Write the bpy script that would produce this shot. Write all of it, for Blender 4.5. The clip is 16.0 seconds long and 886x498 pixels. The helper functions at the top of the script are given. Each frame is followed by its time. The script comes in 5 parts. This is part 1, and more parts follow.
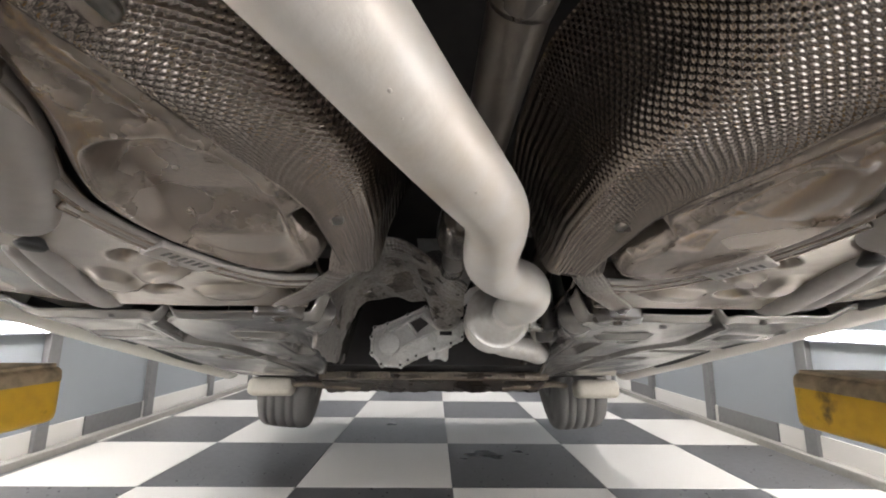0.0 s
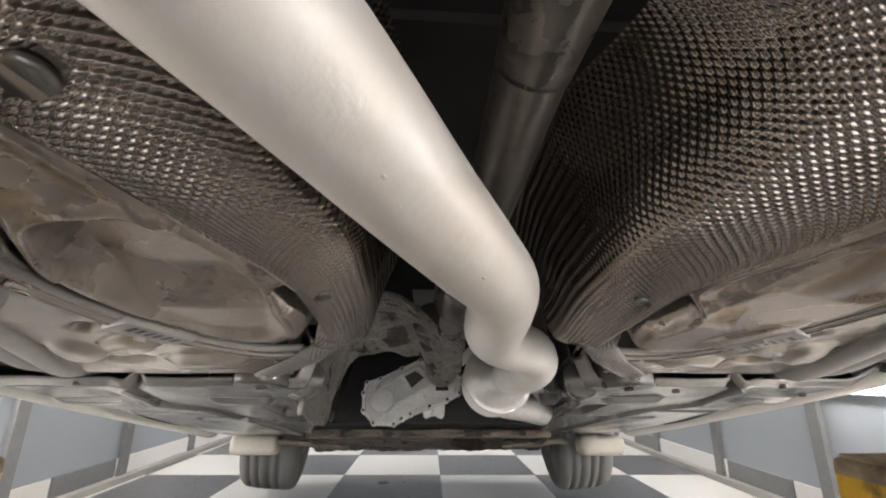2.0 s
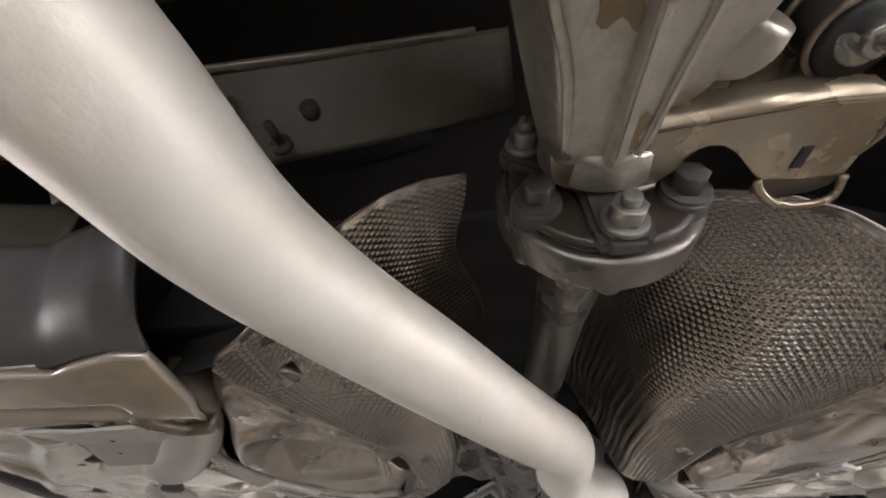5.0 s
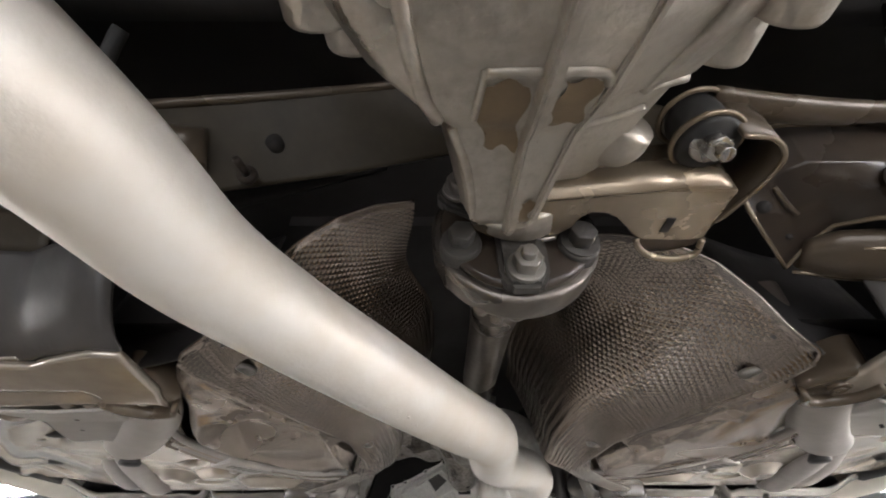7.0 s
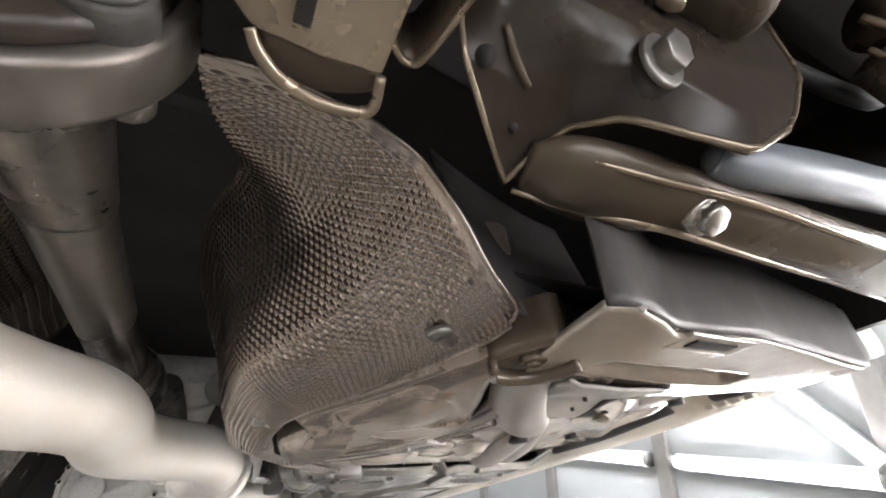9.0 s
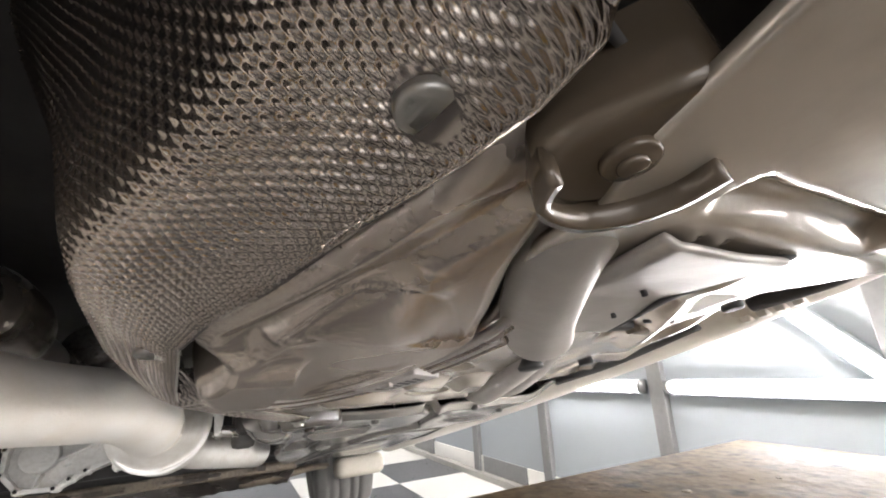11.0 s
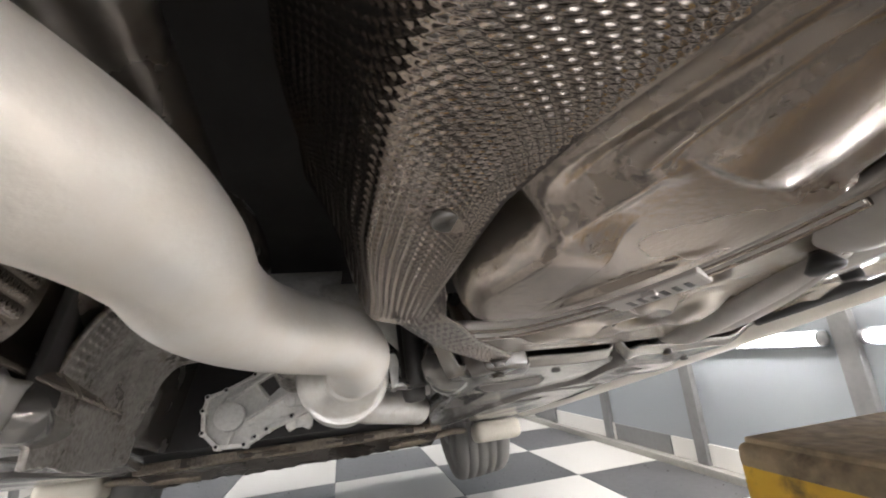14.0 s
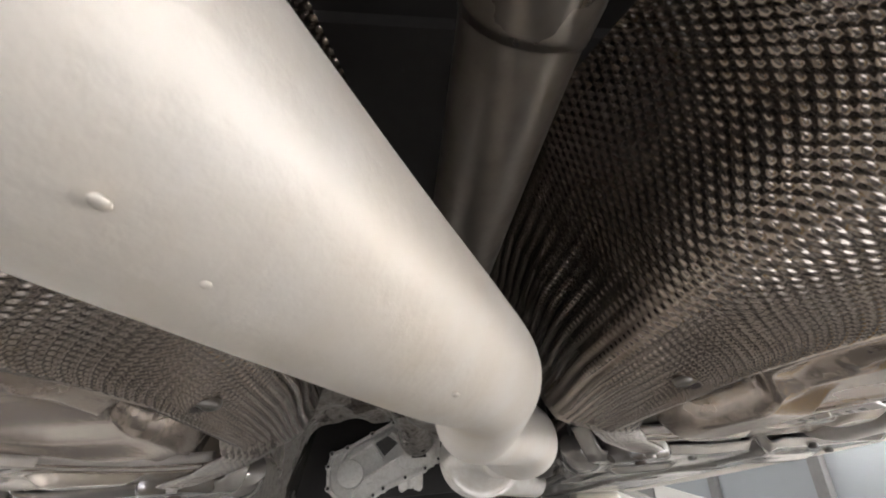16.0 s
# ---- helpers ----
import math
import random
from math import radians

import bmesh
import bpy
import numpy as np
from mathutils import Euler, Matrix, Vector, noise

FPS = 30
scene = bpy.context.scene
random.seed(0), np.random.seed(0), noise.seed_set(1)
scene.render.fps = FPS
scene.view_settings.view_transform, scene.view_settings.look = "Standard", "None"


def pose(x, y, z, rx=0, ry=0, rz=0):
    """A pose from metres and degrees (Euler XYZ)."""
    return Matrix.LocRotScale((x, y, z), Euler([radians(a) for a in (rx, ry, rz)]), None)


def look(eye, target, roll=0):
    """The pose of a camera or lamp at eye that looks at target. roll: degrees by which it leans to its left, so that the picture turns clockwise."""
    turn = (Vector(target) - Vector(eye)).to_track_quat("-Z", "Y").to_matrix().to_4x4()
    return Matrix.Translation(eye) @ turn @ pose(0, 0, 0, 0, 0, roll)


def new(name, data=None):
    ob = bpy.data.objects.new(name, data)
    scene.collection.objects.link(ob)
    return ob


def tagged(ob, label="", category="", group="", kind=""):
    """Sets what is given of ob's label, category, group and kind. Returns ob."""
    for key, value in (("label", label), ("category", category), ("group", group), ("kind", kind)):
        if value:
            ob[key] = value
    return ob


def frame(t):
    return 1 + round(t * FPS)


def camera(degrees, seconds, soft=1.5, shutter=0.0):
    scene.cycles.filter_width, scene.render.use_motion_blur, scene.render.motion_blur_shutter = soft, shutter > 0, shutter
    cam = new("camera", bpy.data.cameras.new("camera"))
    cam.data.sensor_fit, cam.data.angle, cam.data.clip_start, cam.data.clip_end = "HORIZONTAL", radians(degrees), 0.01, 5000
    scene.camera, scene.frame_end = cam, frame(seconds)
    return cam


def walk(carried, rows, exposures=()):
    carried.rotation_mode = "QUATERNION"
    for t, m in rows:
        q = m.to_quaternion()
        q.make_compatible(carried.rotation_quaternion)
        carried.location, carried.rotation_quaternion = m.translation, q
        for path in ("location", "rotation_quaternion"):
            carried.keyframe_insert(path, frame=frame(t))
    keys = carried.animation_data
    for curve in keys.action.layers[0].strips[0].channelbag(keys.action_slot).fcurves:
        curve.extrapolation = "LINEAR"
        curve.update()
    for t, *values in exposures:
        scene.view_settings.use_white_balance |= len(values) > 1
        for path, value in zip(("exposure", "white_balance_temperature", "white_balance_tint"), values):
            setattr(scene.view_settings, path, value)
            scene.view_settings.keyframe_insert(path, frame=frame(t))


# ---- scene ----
cam = camera(93.4, 16.0, soft=1.9, shutter=0.12)
METRES, EYE, TILT, LEAN, TURN = 1.2144, 0.6228, 10.06, -0.61, -1.18
ROWS = [
    (0.0, 0.0, 0.0, 0.0, 0.0, 0.0, -0.0),
    (0.5, -0.0011, 0.0419, -0.0113, -1.25, 0.59, -0.29),
    (1.0, -0.0053, 0.075, -0.0136, -1.99, 1.09, -0.18),
    (1.5, -0.0037, 0.0574, 0.0016, -1.7, 2.69, -0.06),
    (2.0, -0.0038, 0.0328, 0.0265, -0.73, 5.52, 0.05),
    (2.5, -0.0035, 0.011, 0.0409, 0.51, 9.62, 0.23),
    (3.0, -0.0062, -0.0083, 0.0487, 1.53, 13.7, 0.53),
    (3.5, -0.0044, -0.02, 0.0542, 2.71, 16.65, 0.86),
    (4.0, -0.0091, -0.04, 0.0628, 4.91, 18.52, 1.54),
    (6.5, -0.0075, -0.1294, 0.0951, 8.4, 17.77, 4.9),
    (7.0, 0.0157, -0.1304, 0.0919, 2.61, 16.19, 1.29),
    (7.5, 0.0455, -0.1132, 0.0872, -6.1, 14.75, -2.22),
    (8.0, 0.0843, -0.0881, 0.0852, -14.28, 14.38, -3.3),
    (8.5, 0.1213, -0.0458, 0.0831, -21.01, 14.04, -3.76),
    (9.0, 0.1312, -0.0127, 0.0789, -23.64, 13.29, -3.86),
    (9.5, 0.1491, 0.0228, 0.0653, -24.21, 10.82, -3.63),
    (10.0, 0.1587, 0.0458, 0.0571, -24.55, 9.01, -3.25),
    (12.5, 0.205, 0.1761, 0.0141, -24.5, 4.06, 4.35),
    (13.0, 0.1993, 0.1866, 0.0019, -21.6, 3.76, 5.0),
    (13.5, 0.1624, 0.1891, 0.0007, -17.99, 3.59, 5.29),
    (14.0, 0.1075, 0.1892, -0.0027, -12.97, 3.92, 3.77),
    (14.5, 0.052, 0.1812, -0.0028, -9.42, 4.38, 2.29),
    (15.0, 0.0195, 0.1756, 0.0032, -7.05, 5.35, 1.95),
    (15.5, 0.0051, 0.1543, 0.024, -5.35, 7.6, 2.28),
    (16.0, 0.0087, 0.1241, 0.0488, -3.83, 10.98, 2.82),
]
walk(cam, [(t, pose(0, 0, EYE, TILT, LEAN, TURN) @ pose(METRES * x, METRES * y, METRES * z, 90 + pitch, roll, yaw)) for t, x, y, z, yaw, pitch, roll in ROWS],
     exposures=[(t, e, 6550, 13) for t, e in ((0.0, 1.74), (4.0, 1.78), (7.0, 1.88), (8.0, 2.0), (9.0, 2.27), (10.0, 2.4), (12.5, 1.83), (13.5, 1.87), (15.0, 1.87), (16.0, 1.80))])

# ---- world and light ----
world = bpy.data.worlds.new("world")
scene.world = world
world.use_nodes = True
world.node_tree.nodes["Background"].inputs[0].default_value = (0.75, 0.85, 1.0, 1)
world.node_tree.nodes["Background"].inputs[1].default_value = 0.05

# added fill lamp in an assumed door opening behind the car, neither seen
fill_data = bpy.data.lights.new("rear_fill", "AREA")
fill_data.shape, fill_data.size, fill_data.size_y, fill_data.energy, fill_data.color = "RECTANGLE", 2.8, 2.2, 20.0, (0.96, 0.98, 1.0)
fill_ob = new("rear_fill", fill_data)
fill_ob.matrix_world = look((0, -3.25, 1.18), (0, 0, 0.9))

# car frame: nose down, a little askew to the tiles
CAR = Matrix.Translation((0.0518, 0.1657, 0.7577)) @ pose(0, 0, 0, 0, 0, 2.0) @ pose(0, 0, 0, -12.2, 0, 0)
CAR_INV = CAR.inverted()
TILE = 0.6
GX, GY = -0.521, 2.340      # one corner of the tile grid
WALL = 1.80                 # side walls at +-WALL


# ---- materials ----
def mat(name, base, rough=0.5, metal=0.0, var=0.25, scale=8.0, bump=0.0, bscale=60.0, tint=None, spots=0.0, coat=0.0, rvar=0.15, ior=1.5, sheen=None):
    m = bpy.data.materials.new(name)
    m.use_nodes = True
    nt = m.node_tree
    b = nt.nodes["Principled BSDF"]
    tc = nt.nodes.new("ShaderNodeTexCoord")
    n1 = nt.nodes.new("ShaderNodeTexNoise")
    n1.inputs["Scale"].default_value, n1.inputs["Detail"].default_value = scale, 6
    nt.links.new(tc.outputs["Object"], n1.inputs["Vector"])
    n2 = nt.nodes.new("ShaderNodeTexNoise")
    n2.inputs["Scale"].default_value, n2.inputs["Detail"].default_value = scale * 9, 4
    nt.links.new(tc.outputs["Object"], n2.inputs["Vector"])
    mix = nt.nodes.new("ShaderNodeMix")
    mix.data_type = "RGBA"
    t = tint or tuple(c * 0.55 for c in base)
    mix.inputs[6].default_value = (*t, 1)
    mix.inputs[7].default_value = (*base, 1)
    add = nt.nodes.new("ShaderNodeMath")
    add.operation = "ADD"
    nt.links.new(n1.outputs[0], add.inputs[0])
    nt.links.new(n2.outputs[0], add.inputs[1])
    rg = nt.nodes.new("ShaderNodeMapRange")
    rg.inputs[1].default_value, rg.inputs[2].default_value = 0.7, 1.15
    rg.inputs[3].default_value, rg.inputs[4].default_value = 1 - var * 2, 1.0
    nt.links.new(add.outputs[0], rg.inputs[0])
    nt.links.new(rg.outputs[0], mix.inputs[0])
    col = mix.outputs[2]
    if spots:
        n3 = nt.nodes.new("ShaderNodeTexNoise")
        n3.inputs["Scale"].default_value, n3.inputs["Detail"].default_value = scale * 3, 8
        nt.links.new(tc.outputs["Object"], n3.inputs["Vector"])
        r3 = nt.nodes.new("ShaderNodeMapRange")
        r3.inputs[1].default_value, r3.inputs[2].default_value, r3.inputs[3].default_value, r3.inputs[4].default_value = 0.60, 0.72, 0, spots
        nt.links.new(n3.outputs[0], r3.inputs[0])
        mx = nt.nodes.new("ShaderNodeMix")
        mx.data_type = "RGBA"
        mx.inputs[7].default_value = (0.03, 0.025, 0.02, 1)
        nt.links.new(r3.outputs[0], mx.inputs[0])
        nt.links.new(col, mx.inputs[6])
        col = mx.outputs[2]
    nt.links.new(col, b.inputs["Base Color"])
    rr = nt.nodes.new("ShaderNodeMapRange")
    rr.inputs[1].default_value, rr.inputs[2].default_value = 0.3, 0.7
    rr.inputs[3].default_value, rr.inputs[4].default_value = max(0.03, rough - rvar), min(1, rough + rvar)
    nt.links.new(n1.outputs[0], rr.inputs[0])
    nt.links.new(rr.outputs[0], b.inputs["Roughness"])
    b.inputs["Metallic"].default_value = metal
    b.inputs["IOR"].default_value = ior
    if sheen:
        b.inputs["Specular Tint"].default_value = (*sheen, 1)
    b.inputs["Coat Weight"].default_value = coat
    b.inputs["Coat Roughness"].default_value = 0.2
    if bump:
        n4 = nt.nodes.new("ShaderNodeTexNoise")
        n4.inputs["Scale"].default_value, n4.inputs["Detail"].default_value = bscale, 3
        nt.links.new(tc.outputs["Object"], n4.inputs["Vector"])
        bp = nt.nodes.new("ShaderNodeBump")
        bp.inputs["Strength"].default_value, bp.inputs["Distance"].default_value = 1.0, bump
        nt.links.new(n4.outputs[0], bp.inputs["Height"])
        nt.links.new(bp.outputs[0], b.inputs["Normal"])
    return m


def glow(name, colour, strength):
    m = bpy.data.materials.new(name)
    m.use_nodes = True
    b = m.node_tree.nodes["Principled BSDF"]
    b.inputs["Base Color"].default_value = (0.9, 0.9, 0.9, 1)
    b.inputs["Emission Color"].default_value = (*colour, 1)
    b.inputs["Emission Strength"].default_value = strength
    return m


M_PIPE = mat("aluminised_steel", (0.755, 0.725, 0.68), 0.52, 0.35, 0.30, 2.6, 0.0003, 200, tint=(0.66, 0.57, 0.46), rvar=0.05)
M_CAN = mat("satin_steel_can", (0.72, 0.70, 0.665), 0.36, 0.55, 0.3, 9, 0.0004, 160, tint=(0.55, 0.50, 0.44), rvar=0.08)
M_SHIELD = mat("dimpled_aluminium", (0.33, 0.290, 0.258), 0.16, 0.95, 0.25, 7, tint=(0.22, 0.18, 0.148), rvar=0.06)
M_TANK = mat("brown_black_tank_plastic", (0.140, 0.118, 0.100), 0.26, 0.0, 0.2, 7, 0.0004, 230, tint=(0.098, 0.081, 0.068), rvar=0.03, ior=3.2, sheen=(1.0, 0.88, 0.78))
M_FLOOR_PAN = mat("coated_underbody", (0.285, 0.25, 0.208), 0.18, 0.0, 0.25, 6, 0.00015, 130, tint=(0.18, 0.156, 0.128), rvar=0.04, ior=3.0, sheen=(1.0, 0.92, 0.84))
M_RAIL = mat("grey_coated_rail", (0.32, 0.298, 0.276), 0.44, 0.0, 0.2, 6, 0.0002, 110, tint=(0.20, 0.182, 0.166), rvar=0.05, ior=1.8, sheen=(1.0, 0.93, 0.87))
M_COVER = mat("undertray_plastic", (0.15, 0.142, 0.133), 0.14, 0.0, 0.2, 7, 0.0002, 140, tint=(0.095, 0.088, 0.082), rvar=0.04, ior=2.6, sheen=(1.0, 0.95, 0.9))
# near black: shade of cavities, gaps and holes put into the colour
M_BLACK = mat("cavity_shade", (0.024, 0.021, 0.02), 0.7, 0.0, 0.3, 6)
M_DARK_STEEL = mat("dark_painted_steel", (0.04, 0.031, 0.025), 0.26, 0.0, 0.3, 9, 0.0003, 120, tint=(0.06, 0.046, 0.034), ior=1.45)
M_CAST = mat("cast_aluminium", (0.86, 0.84, 0.80), 0.5, 0.1, 0.25, 14, 0.0010, 200, tint=(0.55, 0.51, 0.45), spots=0.35)
M_DIFF = mat("stained_cast_housing", (0.50, 0.465, 0.41), 0.33, 0.65, 0.25, 16, 0.0007, 220, tint=(0.24, 0.195, 0.15), rvar=0.09)
M_SHAFT = mat("driveshaft_steel", (0.17, 0.152, 0.135), 0.27, 0.7, 0.3, 9, 0.0005, 90, tint=(0.09, 0.077, 0.064))
M_BOLT = mat("zinc_bolt", (0.55, 0.53, 0.50), 0.28, 0.9, 0.2, 30)
M_RUST = mat("rusty_subframe", (0.19, 0.155, 0.115), 0.5, 0.2, 0.45, 14, 0.001, 120, tint=(0.06, 0.047, 0.038))
M_TYRE = mat("tyre_rubber", (0.17, 0.165, 0.155), 0.75, 0.0, 0.2, 12, 0.0006, 150, tint=(0.15, 0.145, 0.135))
M_WHITE = mat("cream_body_paint", (0.68, 0.65, 0.58), 0.4, 0.0, 0.15, 6, tint=(0.5, 0.47, 0.41))
M_RUBBER = mat("black_rubber", (0.03, 0.03, 0.03), 0.6, 0.0, 0.2, 12)
M_TILE_W = mat("white_floor_tile", (0.60, 0.585, 0.555), 0.28, 0.0, 0.03, 12, tint=(0.55, 0.535, 0.505), rvar=0.0)
M_TILE_D = mat("grey_floor_tile", (0.085, 0.085, 0.09), 0.30, 0.0, 0.12, 30, tint=(0.10, 0.10, 0.102), rvar=0.03)
M_GROUT = mat("floor_slab", (0.30, 0.29, 0.28), 0.6)
M_WALL = mat("white_wall_panel", (0.25, 0.272, 0.291), 0.45, 0.0, 0.08, 2, tint=(0.235, 0.255, 0.272), rvar=0.08)
M_POST = mat("grey_post_paint", (0.16, 0.16, 0.16), 0.5, 0.0, 0.2, 5)
M_SKIRT = mat("grey_skirting", (0.28, 0.27, 0.25), 0.55, 0.0, 0.3, 6, tint=(0.2, 0.19, 0.17))
M_CEIL = mat("ceiling_paint", (0.6, 0.6, 0.6), 0.8, 0.0, 0.1, 2)
M_YELLOW = mat("worn_yellow_paint", (0.62, 0.36, 0.02), 0.45, 0.0, 0.25, 9, 0.0006, 60, tint=(0.42, 0.23, 0.02), spots=0.95)
M_GRIME = mat("grimy_steel_plate", (0.29, 0.218, 0.138), 0.68, 0.0, 0.5, 9, 0.0030, 38, tint=(0.125, 0.094, 0.062), spots=0.8, ior=1.35)
M_GRIME_LIGHT = mat("dried_dirt", (0.40, 0.33, 0.24), 0.7, 0.0, 0.3, 20, tint=(0.26, 0.21, 0.15))
M_SCREW = mat("grey_screw", (0.30, 0.285, 0.265), 0.36, 0.7, 0.2, 20)
M_BRACKET = mat("tan_glossy_steel", (0.33, 0.27, 0.20), 0.17, 0.65, 0.25, 9, 0.0003, 90, tint=(0.19, 0.15, 0.105))
M_ARM = mat("brown_painted_arm", (0.095, 0.073, 0.052), 0.27, 0.2, 0.15, 9, 0.0003, 90, tint=(0.085, 0.065, 0.047))
M_RISER = mat("dark_coated_riser", (0.075, 0.070, 0.068), 0.36, 0.0, 0.25, 6, 0.0003, 90, ior=1.4)
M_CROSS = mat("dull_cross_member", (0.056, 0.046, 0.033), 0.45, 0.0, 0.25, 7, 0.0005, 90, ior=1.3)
M_GREYBLUE = mat("grey_blue_bar", (0.20, 0.22, 0.25), 0.4, 0.3, 0.25, 9)
M_DARK_CAST = mat("dark_cast_metal", (0.085, 0.08, 0.075), 0.5, 0.3, 0.3, 10, 0.0012, 120, tint=(0.06, 0.055, 0.05))
M_GEAR = mat("grey_gear_casting", (0.66, 0.64, 0.60), 0.42, 0.2, 0.3, 9, 0.0010, 140, tint=(0.40, 0.37, 0.33))
M_SHIELD_GREY = mat("dusty_grey_shield", (0.36, 0.335, 0.308), 0.34, 0.55, 0.5, 14, 0.0014, 60, tint=(0.12, 0.10, 0.082), spots=0.75)
M_STAIN = mat("brown_stained_steel", (0.23, 0.168, 0.098), 0.36, 0.3, 0.3, 12, 0.0004, 120, tint=(0.16, 0.11, 0.07))
M_TC_BASE = mat("oily_cast_aluminium", (0.76, 0.74, 0.70), 0.5, 0.1, 0.3, 14, 0.0008, 160, tint=(0.50, 0.475, 0.44))
M_LINER = mat("dark_glossy_liner", (0.085, 0.074, 0.064), 0.22, 0.0, 0.25, 8, 0.0006, 60, tint=(0.05, 0.043, 0.037), ior=1.9)
M_WING = mat("dusty_cream_paint", (0.52, 0.485, 0.41), 0.5, 0.0, 0.2, 8, tint=(0.40, 0.37, 0.30))
M_TUBE = glow("led_tube", (1.0, 0.98, 0.955), 22.0)
M_CEIL_TUBE = glow("ceiling_led", (1.0, 0.98, 0.955), 12.0)


# ---- builders ----
def link_mesh(name, me, material, parent=None, label=""):
    ob = new(name, me)
    me.materials.append(material)
    if parent:
        ob.parent = parent
    if label:
        ob["label"] = label
    return ob


def part(name, bm, material, parent=None, label="", smooth=True):
    me = bpy.data.meshes.new(name)
    bm.normal_update()
    for f in bm.faces:
        f.smooth = smooth
    bm.to_mesh(me)
    bm.free()
    return link_mesh(name, me, material, parent, label)


def empty(name, m, label, category, group="", kind=""):
    ob = new(name)
    ob.matrix_world = m
    return tagged(ob, label, category, group, kind)


def box_bm(x0, x1, y0, y1, z0, z1, bevel=0.0, m=None, segs=2):
    bm = bmesh.new()
    bmesh.ops.create_cube(bm, size=1)
    bmesh.ops.transform(bm, matrix=Matrix.Translation(((x0 + x1) / 2, (y0 + y1) / 2, (z0 + z1) / 2)) @ Matrix.Diagonal((abs(x1 - x0), abs(y1 - y0), abs(z1 - z0), 1)), verts=bm.verts)
    if bevel:
        bmesh.ops.bevel(bm, geom=bm.edges[:], offset=bevel, segments=segs, affect="EDGES", profile=0.6)
    if m is not None:
        bmesh.ops.transform(bm, matrix=m, verts=bm.verts)
    return bm


def box(name, dims, material, parent=None, bevel=0.0, label="", m=None):
    return part(name, box_bm(*dims, bevel, m), material, parent, label, smooth=False)


def merge(*bms):
    out = bmesh.new()
    for b in bms:
        me = bpy.data.meshes.new("tmp")
        b.to_mesh(me)
        b.free()
        out.from_mesh(me)
        bpy.data.meshes.remove(me)
    return out


def smooth_path(pts, n=12):
    """Catmull-Rom through points (x, y, z, radius)."""
    p = np.array(pts, float)
    p = np.vstack([2 * p[0] - p[1], p, 2 * p[-1] - p[-2]])
    out = []
    for i in range(1, len(p) - 2):
        for k in range(n):
            t = k / n
            a, b, c, d = p[i - 1], p[i], p[i + 1], p[i + 2]
            out.append(0.5 * (2 * b + (c - a) * t + (2 * a - 5 * b + 4 * c - d) * t * t + (3 * b - a - 3 * c + d) * t ** 3))
    out.append(p[-2])
    return np.array(out)


def sweep_bm(pts, seg=24, n=12, squash=1.0, raw=False, caps=True):
    """A round bar through points (x, y, z, radius)."""
    p = np.array(pts, float) if raw else smooth_path(pts, n)
    bm = bmesh.new()
    rings = []
    up = Vector((0.13, 0.05, 1)).normalized()
    for i in range(len(p)):
        a, b = p[max(i - 1, 0)][:3], p[min(i + 1, len(p) - 1)][:3]
        d = Vector(b - a)
        if d.length < 1e-9:
            d = Vector((0, 1, 0))
        d.normalize()
        s = d.cross(up)
        if s.length < 1e-3:
            s = d.cross(Vector((1, 0, 0)))
        s.normalize()
        u = s.cross(d).normalized()
        up = u
        c, r = Vector(p[i][:3]), p[i][3]
        rings.append([bm.verts.new(c + s * r * math.cos(2 * math.pi * k / seg) + u * r * squash * math.sin(2 * math.pi * k / seg)) for k in range(seg)])
    for a, b in zip(rings, rings[1:]):
        for k in range(seg):
            bm.faces.new((a[k], a[(k + 1) % seg], b[(k + 1) % seg], b[k]))
    if caps:
        bm.faces.new(rings[0][::-1])
        bm.faces.new(rings[-1])
    bmesh.ops.recalc_face_normals(bm, faces=bm.faces)
    return bm


def cyl_bm(a, b, r, seg=24, r2=None, bevel=0.0):
    a, b = Vector(a), Vector(b)
    d = (b - a).normalized()
    r2 = r if r2 is None else r2
    if bevel:
        rows = [(*a, r - bevel), (*(a + d * bevel * 0.3), r - bevel * 0.3), (*(a + d * bevel), r), (*(b - d * bevel), r2), (*(b - d * bevel * 0.3), r2 - bevel * 0.3), (*b, r2 - bevel)]
    else:
        rows = [(*a, r), (*b, r2)]
    return sweep_bm(rows, seg, raw=True)


def bolt_bm(at, axis=(0, 0, -1), r=0.008, h=0.006, washer=1.7):
    at, ax = Vector(at), Vector(axis).normalized()
    return merge(cyl_bm(at, at + ax * h * 0.3, r * washer, 20, bevel=r * 0.12), cyl_bm(at + ax * h * 0.3, at + ax * h * 1.3, r, 6, bevel=r * 0.1))


